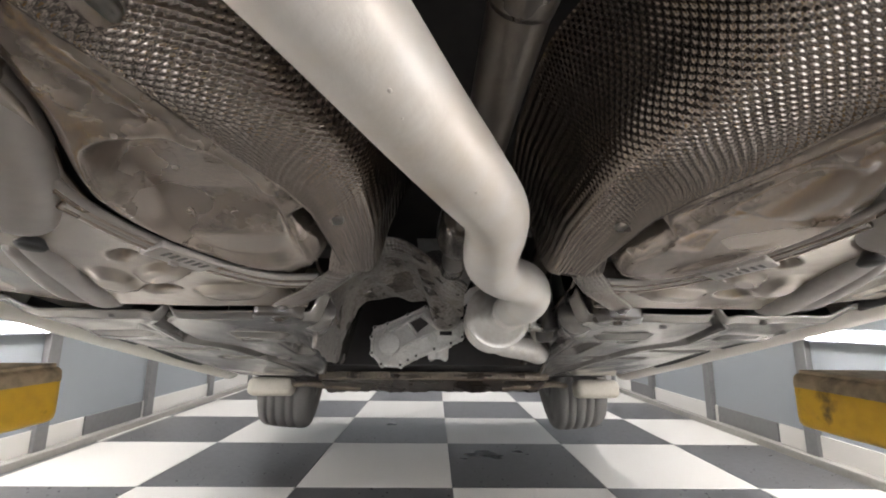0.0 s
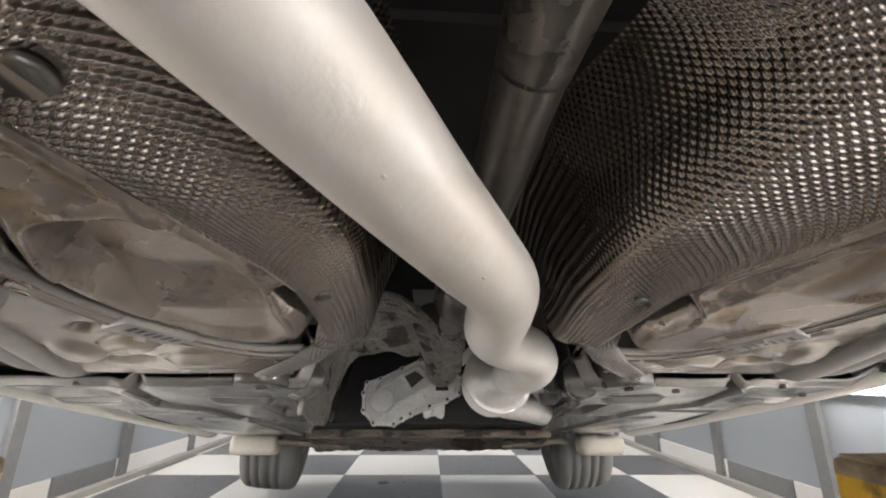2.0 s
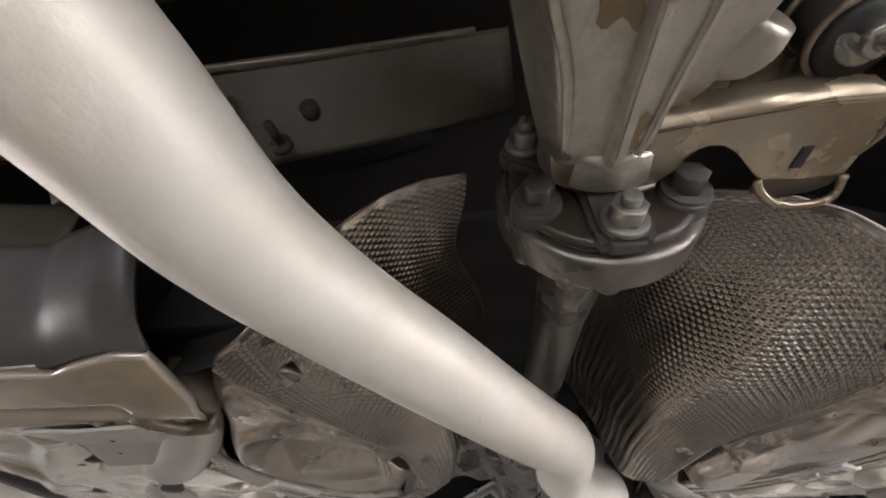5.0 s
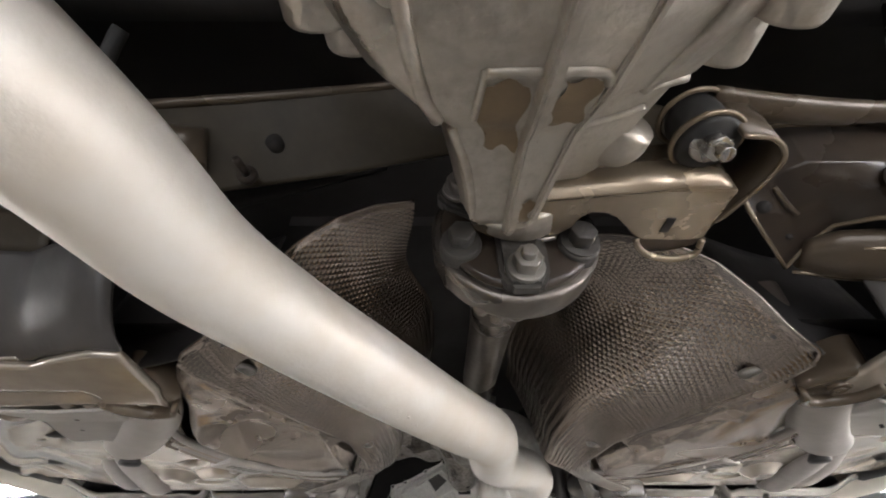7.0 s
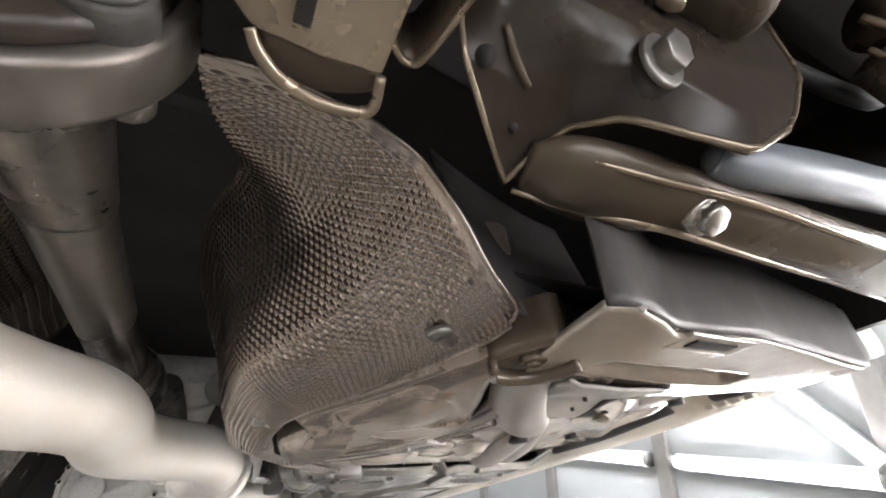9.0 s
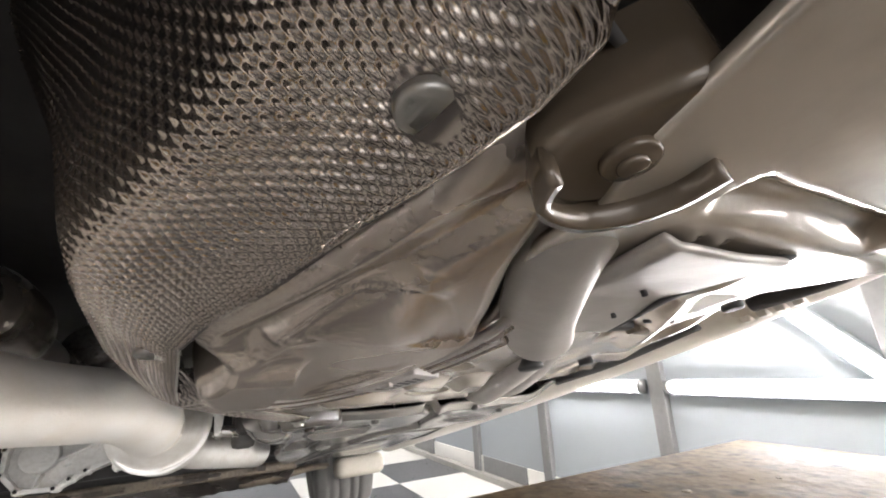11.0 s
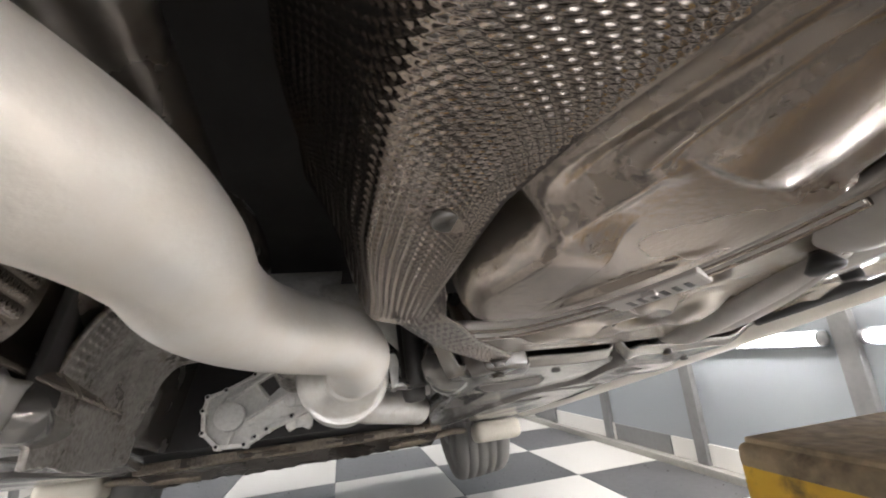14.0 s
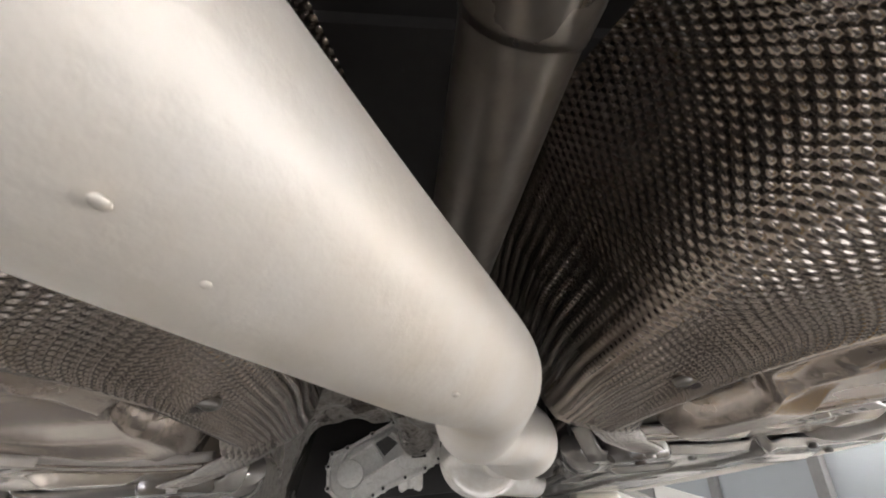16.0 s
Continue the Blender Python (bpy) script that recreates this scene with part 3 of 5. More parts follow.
part("folded_ear", plate_bm([(0.0, 0.0), (0.030, 0.004), (0.034, -0.010), (0.030, -0.040), (0.022, -0.044), (0.020, -0.014), (0.0, -0.010)], 0.014, Matrix.Translation((0.162, 0.752, 0.066)) @ Matrix.Diagonal((1.1, 1, 1.15, 1)), 0.002), M_CAST, exhaust, smooth=False)
# small weld spatters on the pipe
for x, y, z in ((-0.069, 0.045, -0.021), (-0.074, 0.026, -0.0205), (-0.02, 0.12, -0.021), (-0.12, -0.02, -0.017), (-0.05, 0.13, -0.004)):
    bm = bmesh.new()
    bmesh.ops.create_icosphere(bm, subdivisions=2, radius=0.0013)
    bmesh.ops.transform(bm, matrix=Matrix.Translation((x, y, z)) @ Matrix.Diagonal((1, 1.2, 0.6, 1)), verts=bm.verts)
    part("spatter", bm, M_PIPE, exhaust)

# -- driveshaft --
shaft = part("driveshaft", sweep_bm([(0.006, -0.062, 0.085, 0.034), (0.006, -0.04, 0.085, 0.031), (0.006, -0.01, 0.085, 0.027), (0.005, 0.05, 0.086, 0.0235), (0.004, 0.10, 0.086, 0.022), (0.003, 0.45, 0.092, 0.022), (0.002, 0.62, 0.10, 0.022)], 32, 8), M_SHAFT, car, "dull steel driveshaft")
part("flange", sweep_bm([(0.0065, y, 0.0785, r) for y, r in ((-0.0895, 0.030), (-0.0893, 0.056), (-0.0885, 0.060), (-0.086, 0.0615), (-0.068, 0.0615), (-0.0665, 0.0613), (-0.0645, 0.0600), (-0.0638, 0.0560), (-0.0634, 0.0480), (-0.0630, 0.036))], 48, raw=True), M_SHAFT, shaft, "round coupling flange")
part("coupling", sweep_bm([(0.0065, y, 0.0785, r) for y, r in ((-0.088, 0.050), (-0.0905, 0.0555), (-0.0960, 0.0548), (-0.0972, 0.051), (-0.0976, 0.030))], 44, raw=True), M_DARK_STEEL, shaft, "dark oily rubber coupling")
for k in range(6):
    a = math.radians(-90 + 60 * k)
    c, n = math.cos(a), math.sin(a)
    at = Vector((0.006 + 0.047 * c, -0.087, 0.081 + 0.047 * n))
    turn = Matrix.Translation(at) @ Matrix.Rotation(math.pi / 2 - a, 4, "Y")
    if k % 2 == 0:
        # yoke arm of the housing side, with its nut
        part("yoke_arm", plate_bm([(-0.017, -0.040), (-0.0165, 0.004), (-0.011, 0.014), (0.011, 0.014), (0.0165, 0.004), (0.017, -0.040)], 0.013, turn @ Matrix.Translation((0, -0.017, 0)), 0.003), M_DARK_CAST, shaft, smooth=False)
        part("nut", merge(cyl_bm(at + Vector((0, -0.016, 0)), at + Vector((0, -0.020, 0)), 0.0125, 28, bevel=0.001), cyl_bm(at + Vector((0, -0.020, 0)), at + Vector((0, -0.030, 0)), 0.0095, 6, bevel=0.001), cyl_bm(at + Vector((0, -0.03, 0)), at + Vector((0, -0.036, 0)), 0.005, 14, bevel=0.001)), M_SCREW, shaft, "oily nut on a stud")
    else:
        part("bolt_head", merge(cyl_bm(at + Vector((0, 0.0, 0)), at + Vector((0, -0.014, 0)), 0.0145, 28, bevel=0.002), cyl_bm(at + Vector((0, -0.014, 0)), at + Vector((0, -0.016, 0)), 0.0135, 28, bevel=0.0006), cyl_bm(at + Vector((0, -0.016, 0)), at + Vector((0, -0.027, 0)), 0.009, 6, bevel=0.001)), M_DARK_CAST, shaft, "oily hexagon bolt head")
    b = Vector((0.006 + 0.052 * c, -0.064, 0.081 + 0.052 * n))
    part("bolt_end", cyl_bm(b, b + Vector((0, 0.010, 0)), 0.0085, 12, bevel=0.003), M_SHAFT, shaft)
part("joint_boot", sweep_bm([(0.003, 0.36, 0.09, 0.022), (0.003, 0.375, 0.09, 0.034), (0.003, 0.43, 0.09, 0.038), (0.003, 0.46, 0.09, 0.034), (0.003, 0.47, 0.09, 0.022)], 28, 5), M_SHAFT, shaft)
for x, z, l in ((-0.02, 0.026, 0.012), (0.03, 0.028, 0.008), (0.012, 0.022, 0.006)):
    part("drip", sweep_bm([(x, -0.066, z + 0.006, 0.004), (x, -0.066, z, 0.006), (x, -0.066, z - l * 0.4, 0.003)], 10, 4), M_SHAFT, shaft)

# -- rear differential: flat-bottomed nose, recessed on one side, that steps out into a round body --
DIFF_Y = [-0.540, -0.320, -0.265, -0.243, -0.224, -0.217, -0.155, -0.146, -0.118]
DIFF_LEFT = [0.130, 0.100, 0.090, 0.081, 0.062, 0.053, 0.0395, 0.037, 0.030]
DIFF_LOW = [-0.010, -0.006, 0.004, 0.012, 0.018, 0.023, 0.029, 0.034, 0.066]
DIFF_WEB = [0.020, 0.017, 0.014, 0.0125, 0.0105, 0.0085, 0.0015, 0.001, 0.001]     # the second rib, where the recess begins
DIFF_DEEP = [0.004, 0.005, 0.006, 0.008, 0.011, 0.026, 0.034, 0.036, 0.012]
DIFF_RIGHT = [0.130, 0.095, 0.080, 0.076, 0.071, 0.066, 0.048, 0.044, 0.032]
DIFF_SIDE = [0.030, 0.038, 0.046, 0.052, 0.058, 0.060, 0.070, 0.074, 0.085]


def diff_surface(u, v):
    y = -0.118 - 0.42 * v
    left, low, web, deep, right, side = [np.interp(y, DIFF_Y, k) for k in (DIFF_LEFT, DIFF_LOW, DIFF_WEB, DIFF_DEEP, DIFF_RIGHT, DIFF_SIDE)]
    xs = [-left * 0.95, -left, -left * 0.96, -left * 0.82, -0.012 + 0 * y, web, web + 0.004, web + (right - web) * 0.55, right, right * 0.97]
    zs = [0.160 + 0 * y, 0.085 + 0 * y, low + 0.016, low, low - 0.001, low, low + deep, low + (side - low) * 0.5 + deep * 0.5, np.maximum(side, low + deep), 0.160 + 0 * y]
    x, z = 0 * u, 0 * u
    for k, w in ((-0.4, 0.12), (-0.2, 0.2), (0, 0.36), (0.2, 0.2), (0.4, 0.12)):
        q = np.clip(u * 9 + 0.55 * k, 0, 9)
        n = np.clip(np.floor(q), 0, 8)
        for m in range(9):
            on = (n == m) * w
            x, z = x + on * (xs[m] + (xs[m + 1] - xs[m]) * (q - m)), z + on * (zs[m] + (zs[m + 1] - zs[m]) * (q - m))
    # cast skin, slightly uneven
    return x + 0 * y, y + 0 * u, z + 0.0007 * np.sin(70 * x + 3) * np.sin(55 * y)


def diff_under(x, y):
    """The point of the housing's underside at one place of the plan."""
    u = np.linspace(0.20, 0.90, 240)
    px, py, pz = diff_surface(u, np.full(240, (-0.118 - y) / 0.42))
    k = np.argsort(px)
    return float(x), float(y), float(np.interp(x, px[k], pz[k]))


diff = sheet("differential", diff_surface, 150, 150, M_DIFF, car, 0.005, "stained cast differential housing with ribs", flip=True)
part("nose_cap", cyl_bm((0.004, -0.125, 0.088), (0.004, -0.103, 0.086), 0.034, 32, bevel=0.003), M_DIFF, diff)


def rib(points, w, h):
    bm = bmesh.new()
    prev = None
    for x, y, z in points:
        ring = [bm.verts.new((x - w, y, z + 0.012)), bm.verts.new((x - w * 0.55, y, z - h)), bm.verts.new((x + w * 0.55, y, z - h)), bm.verts.new((x + w, y, z + 0.012))]
        if prev:
            for k in range(4):
                bm.faces.new((prev[k], prev[(k + 1) % 4], ring[(k + 1) % 4], ring[k]))
        else:
            bm.faces.new(ring[::-1])
        prev = ring
    bm.faces.new(prev)
    bmesh.ops.recalc_face_normals(bm, faces=bm.faces)
    bmesh.ops.bevel(bm, geom=bm.edges[:], offset=0.0012, segments=2, affect="EDGES")
    return bm


part("centre_rib", rib([diff_under(-0.012, y) for y in (-0.147, -0.156, -0.19, -0.216, -0.226, -0.243, -0.28, -0.34, -0.45, -0.52)], 0.0045, 0.008), M_DIFF, diff, smooth=False)
part("side_rib", rib([diff_under(x, y) for x, y in ((0.000, -0.148), (0.0005, -0.156), (0.004, -0.19), (0.0075, -0.216), (0.0115, -0.24), (0.015, -0.29), (0.018, -0.45))], 0.0034, 0.0035), M_DIFF, diff, smooth=False)
for line, w in (([(0.009, -0.216), (0.025, -0.217), (0.045, -0.219), (0.064, -0.221)], 0.0030), ([(0.009, -0.194), (0.022, -0.196), (0.040, -0.200), (0.052, -0.204)], 0.0026), ([(-0.034, -0.249), (-0.024, -0.250), (-0.014, -0.250)], 0.0022), ([(-0.010, -0.250), (0.006, -0.249), (0.010, -0.244)], 0.0022), ([(-0.036, -0.1475), (-0.02, -0.148), (-0.002, -0.148)], 0.0024), ([(-0.085, -0.285), (-0.04, -0.285), (0.0, -0.285), (0.04, -0.285), (0.07, -0.285)], 0.004), ([(-0.10, -0.42), (-0.04, -0.42), (0.04, -0.42), (0.10, -0.42)], 0.004)):
    part("cross_rib", sweep_bm([(*diff_under(x, y), w) for x, y in line], 10, 5), M_DIFF, diff)
for line, w in (([(-0.030, -0.150), (-0.036, -0.19), (-0.044, -0.216)], 0.0024), ([(-0.050, -0.224), (-0.056, -0.24), (-0.060, -0.27), (-0.066, -0.34), (-0.08, -0.5)], 0.003), ([(0.040, -0.222), (0.046, -0.245), (0.052, -0.29), (0.07, -0.5)], 0.003), ([(-0.036, -0.226), (-0.034, -0.25)], 0.0016)):
    part("long_rib", sweep_bm([(*diff_under(x, y), w) for x, y in line], 10, 6), M_DIFF, diff)


# brown stains burnt into the underside on both sides of the rib
def stain_sheet(corners):
    (xa, ya), (xb, yb), (xc, yc), (xd, yd) = corners

    def fn(u, v):
        w = v + 0.06 * np.sin(8 * u)
        x = (xa + (xb - xa) * u) * (1 - w) + (xd + (xc - xd) * u) * w + 0.0015 * np.sin(9 * v)
        y = (ya + (yb - ya) * u) * (1 - w) + (yd + (yc - yd) * u) * w
        z = np.array([[diff_under(p, q)[2] for p, q in zip(r, t)] for r, t in zip(x, y)])
        return x, y, z - 0.0006
    return fn


for corners in (((-0.036, -0.245), (-0.018, -0.245), (-0.017, -0.206), (-0.031, -0.208)), ((-0.006, -0.246), (0.008, -0.246), (0.005, -0.224), (-0.007, -0.222)), ((-0.008, -0.170), (-0.001, -0.172), (-0.002, -0.152), (-0.008, -0.152))):
    sheet("brown_stain", stain_sheet(corners), 8, 12, M_STAIN, diff, 0, "brown burnt stain", flip=True)
part("filler_lug", sweep_bm([(0.046, -0.165, 0.080, 0.012), (0.054, -0.172, 0.074, 0.014), (0.058, -0.184, 0.072, 0.012)], 18, 5), M_DIFF, diff)
for x, y, z in ((0.080, -0.236, 0.070), (-0.088, -0.238, 0.075), (-0.094, -0.262, 0.045), (0.086, -0.262, 0.050), (0.112, -0.41, 0.06), (-0.115, -0.44, 0.06)):
    part("boss", merge(cyl_bm((x, y + 0.012, z), (x, y - 0.03, z), 0.014, 20, bevel=0.003), bolt_bm((x, y - 0.03, z), (0, -1, 0), 0.008, 0.007)), M_DIFF, diff)

# carrier bracket beside the nose, with its bush
def slab_bm(outline, z, thick, bevel=0.0012):
    """A flat plate from an outline in plan, its underside at z."""
    m = Matrix(((1, 0, 0, 0), (0, 0, 1, 0), (0, 1, 0, z), (0, 0, 0, 1)))
    return plate_bm(outline, thick, m, bevel)


CARRIER = [(-0.030, -0.134), (0.0, -0.137), (0.040, -0.142), (0.073, -0.146), (0.100, -0.147), (0.128, -0.147), (0.1315, -0.138), (0.1315, -0.101), (0.110, -0.099), (0.087, -0.101), (0.076, -0.112), (0.067, -0.121), (0.058, -0.1265), (0.048, -0.1265), (0.042, -0.121), (0.039, -0.112), (0.030, -0.104), (0.012, -0.101), (-0.012, -0.101), (-0.026, -0.110)]
carrier = part("carrier_bracket", slab_bm(CARRIER, 0.0602, 0.005), M_BRACKET, car, "glossy tan steel carrier bracket", smooth=False)
part("rear_flange", sheet_strip([(x, y, 0.0595 + 0.003 * (x > 0.09)) for x, y in CARRIER[:6]], 0.040, 0.003), M_BRACKET, carrier)
part("end_flange", box_bm(0.1285, 0.1325, -0.146, -0.101, 0.061, 0.098, 0.0012), M_BRACKET, carrier, smooth=False)
part("foot_lip", sweep_bm([(0.086, -0.101, 0.0600, 0.0022), (0.090, -0.094, 0.0585, 0.0026), (0.100, -0.086, 0.0575, 0.0028), (0.116, -0.082, 0.0575, 0.0028), (0.133, -0.085, 0.0590, 0.0024), (0.1325, -0.100, 0.0605, 0.0022)], 10, 8), M_BRACKET, carrier)
sheet("foot", lambda u, v: (0.089 + 0.043 * u, -0.1005 + (0.007 + 0.011 * np.sin(math.pi * np.clip(0.15 + 0.75 * u, 0, 1))) * v, 0.0612 + 0.003 * v), 16, 8, M_ARM, carrier, 0.002)
# solid black bar, the slot's shade as colour
part("slot", box_bm(0.0985, 0.1045, -0.1225, -0.1085, 0.0594, 0.0610, 0.0006, m=None), M_BLACK, carrier, "black bar for the shade in an oblong slot", smooth=False)
part("burr", sweep_bm([(0.012, -0.1015, 0.0595, 0.0012), (0.022, -0.1035, 0.0580, 0.0018), (0.030, -0.1045, 0.0590, 0.0014)], 8, 5), M_BOLT, carrier)
# channel that holds the bush
part("bush_channel", sheet_strip([(0.122, -0.178, 0.072), (0.140, -0.176, 0.071), (0.152, -0.166, 0.070), (0.155, -0.150, 0.071), (0.153, -0.125, 0.074), (0.149, -0.104, 0.0765), (0.143, -0.100, 0.078), (0.136, -0.104, 0.080)], 0.038, 0.003), M_ARM, carrier)
part("channel_bead", sweep_bm([(0.122, -0.178, 0.072, 0.0018), (0.140, -0.176, 0.071, 0.0018), (0.152, -0.166, 0.070, 0.0018), (0.155, -0.150, 0.071, 0.0018), (0.153, -0.125, 0.074, 0.0018), (0.149, -0.104, 0.0765, 0.0018), (0.143, -0.100, 0.078, 0.0018), (0.136, -0.104, 0.080, 0.0018)], 8, 6), M_BRACKET, carrier)
part("bush_arm", sweep_bm([(0.118, -0.178, 0.108, 0.009), (0.160, -0.172, 0.108, 0.010), (0.205, -0.168, 0.110, 0.009), (0.250, -0.166, 0.112, 0.008)], 14, 6, squash=0.6), M_ARM, carrier, "brown welded arm")
for k in (-1, 1):
    part("bush_rim", sweep_bm([(0.112 + 0.020 * math.cos(a), -0.165 + 0.020 * math.sin(a), 0.084 + k * 0.012 + 0.012, 0.002) for a in np.linspace(0, 2 * math.pi, 41)], 8, raw=True, caps=False), M_BRACKET, carrier)
part("bush", merge(sweep_bm([(0.112, -0.165, 0.115, 0.014), (0.112, -0.165, 0.105, 0.017), (0.112, -0.165, 0.090, 0.017), (0.112, -0.165, 0.086, 0.014)], 30, raw=True), sweep_bm([(0.112, -0.165, 0.086, 0.016), (0.112, -0.165, 0.082, 0.019), (0.112, -0.165, 0.079, 0.017)], 30, raw=True)), M_RUBBER, carrier, "black rubber bush")
part("bush_bolt", merge(bolt_bm((0.112, -0.167, 0.081), (0, -0.25, -1), 0.008, 0.009, 1.6), cyl_bm((0.112, -0.167, 0.081), (0.112, -0.172, 0.062), 0.0048, 14, bevel=0.001)), M_BOLT, carrier)
# rear subframe on each side
for s in (1, -1):
    if s > 0:
        top = [(0.158, -0.140, 0.118), (0.172, -0.150, 0.1185), (0.188, -0.152, 0.119), (0.237, -0.153, 0.118), (0.290, -0.160, 0.125), (0.335, -0.170, 0.135)]
        mid = [(0.160, -0.120, 0.088), (0.171, -0.136, 0.086), (0.187, -0.147, 0.086), (0.236, -0.151, 0.083), (0.288, -0.157, 0.082), (0.330, -0.166, 0.088)]
        low = [(0.1635, -0.114, 0.073), (0.186, -0.114, 0.072), (0.206, -0.128, 0.074), (0.236, -0.145, 0.068), (0.283, -0.151, 0.048), (0.314, -0.157, 0.060)]
        hem = [(0.2085, -0.070, 0.058), (0.217, -0.088, 0.066), (0.226, -0.104, 0.070), (0.238, -0.124, 0.060), (0.277, -0.146, 0.0325), (0.305, -0.153, 0.050)]

        def plate_face(u, v):
            grid = np.array([top, mid, low, hem])
            rows = [np.stack([np.interp(u, np.linspace(0, 1, 6), grid[r][:, k]) for k in range(3)], -1) for r in range(4)]
            w = np.clip(v * 3, 0, 3)[..., None]
            out = rows[0] * np.clip(1 - w, 0, 1)
            for r in range(1, 4):
                out = out + rows[r] * np.clip(1 - np.abs(w - r), 0, 1)
            dent = 0.004 * np.exp(-(((u - 0.23) / 0.05) ** 2 + ((v - 0.45) / 0.22) ** 2)) - 0.004 * np.exp(-(((u - 0.42) / 0.06) ** 2 + ((v - 0.55) / 0.12) ** 2))
            return out[..., 0], out[..., 1] + dent, out[..., 2]

        def on_plate(u, v, off=0.0):
            p = plate_face(np.array([u]), np.array([v]))
            return Vector((p[0][0], p[1][0] - off, p[2][0]))
        sub = sheet("subframe_bracket", plate_face, 70, 60, M_DARK_STEEL, car, 0.004, "dark painted folded subframe plate")
        part("edge_bead", sweep_bm([(*on_plate(0.0, v), 0.0016) for v in np.linspace(0, 1, 12)] + [(*on_plate(u, 1.0), 0.0019) for u in np.linspace(0.03, 1, 24)], 8, raw=True), M_BRACKET, sub)
        part("edge_bead", sweep_bm([(*on_plate(u, 0.0), 0.0018) for u in np.linspace(0.0, 0.62, 12)], 8, raw=True), M_BRACKET, sub)
        part("right_bead", sweep_bm([(*on_plate(1.0, v), 0.0014) for v in np.linspace(0.0, 1.0, 12)], 8, raw=True), M_BRACKET, sub)
        # black discs on the plate stand for the shade in its holes
        for u, v, r in ((0.09, 0.60, 0.0045), (0.13, 0.86, 0.0022)):
            p = on_plate(u, v)
            part("drilled_hole", cyl_bm(p + Vector((-0.0006, -0.0012, -0.001)), p + Vector((0.002, 0.003, 0.003)), r, 16), M_BLACK, sub, "black disc for the shade in a drilled hole")
        part("pressed_slot", sweep_bm([(*on_plate(0.21, 0.42, 0.001), 0.0015), (*on_plate(0.235, 0.60, 0.001), 0.0022), (*on_plate(0.25, 0.72, 0.001), 0.0015)], 8, 5), M_ARM, sub)
        p = on_plate(0.61, 0.62)
        part("stud", merge(cyl_bm(p, p + Vector((0, -0.003, -0.001)), 0.0125, 24, bevel=0.001), cyl_bm(p + Vector((0, -0.003, 0)), p + Vector((0, -0.010, -0.003)), 0.0085, 6, bevel=0.001)), M_SCREW, sub, "oily hexagon bolt")
        part("mount_tube", sweep_bm([(0.276, -0.166, 0.106, 0.020), (0.277, -0.168, 0.110, 0.0235), (0.292, -0.178, 0.150, 0.0235), (0.325, -0.195, 0.23, 0.024)], 32, raw=True), M_ARM, sub, "brown painted mount tube")
        part("weld_seam", sweep_bm([(0.276 + 0.024 * math.cos(a), -0.167 + 0.024 * math.sin(a), 0.108 + 0.003 * math.sin(3 * a), 0.0028) for a in np.linspace(math.pi, 2 * math.pi, 20)], 8, raw=True), M_BRACKET, sub, "tan weld seam")
        part("weld_blob", sweep_bm([(0.247, -0.158, 0.110, 0.004), (0.252, -0.160, 0.106, 0.005), (0.256, -0.162, 0.103, 0.003)], 10, 4), M_BRACKET, sub)
    if s > 0:
        arm = part("control_arm", sweep_bm([(0.214, -0.082, 0.062, 0.013), (0.232, -0.086, 0.058, 0.022), (0.265, -0.094, 0.050, 0.024), (0.300, -0.104, 0.042, 0.020), (0.42, -0.112, 0.034, 0.022), (0.62, -0.120, 0.034, 0.030), (0.80, -0.125, 0.05, 0.03)], 24, 8, squash=0.55), M_ARM, car, "brown painted rear control arm")
        part("arm_bolt", merge(cyl_bm((0.297, -0.106, 0.036), (0.297, -0.110, 0.030), 0.0105, 24, bevel=0.0015), cyl_bm((0.297, -0.109, 0.031), (0.297, -0.113, 0.025), 0.0085, 6, bevel=0.0012)), M_BOLT, arm, "bright hexagon bolt")
        part("arm_lip", sweep_bm([(0.214, -0.068, 0.056, 0.0016), (0.250, -0.078, 0.044, 0.0022), (0.290, -0.092, 0.033, 0.0022), (0.42, -0.098, 0.025, 0.0022), (0.75, -0.10, 0.03, 0.0025)], 8, 6), M_BRACKET, arm)
        part("arm_lip", sweep_bm([(0.235, -0.104, 0.050, 0.0016), (0.27, -0.114, 0.040, 0.0022), (0.32, -0.124, 0.033, 0.0022), (0.45, -0.130, 0.028, 0.0022), (0.75, -0.14, 0.03, 0.0025)], 8, 6), M_BRACKET, arm)
        bar = part("sway_bar", sweep_bm([(0.286, -0.128, 0.050, 0.006), (0.296, -0.130, 0.049, 0.011), (0.35, -0.139, 0.051, 0.0125), (0.45, -0.150, 0.058, 0.013), (0.60, -0.172, 0.068, 0.014), (0.80, -0.21, 0.08, 0.015)], 20, 8), M_GREYBLUE, car, "grey-blue anti-roll bar")
        # axle parts further out, half lost in the dark
        part("link_eye", merge(sweep_bm([(0.40, -0.215, 0.10, 0.018), (0.40, -0.205, 0.098, 0.020), (0.40, -0.185, 0.096, 0.020), (0.40, -0.175, 0.095, 0.016)], 24, raw=True), cyl_bm((0.40, -0.222, 0.101), (0.40, -0.212, 0.10), 0.010, 6, bevel=0.001)), M_ARM, bar, "dark link eye with a nut")
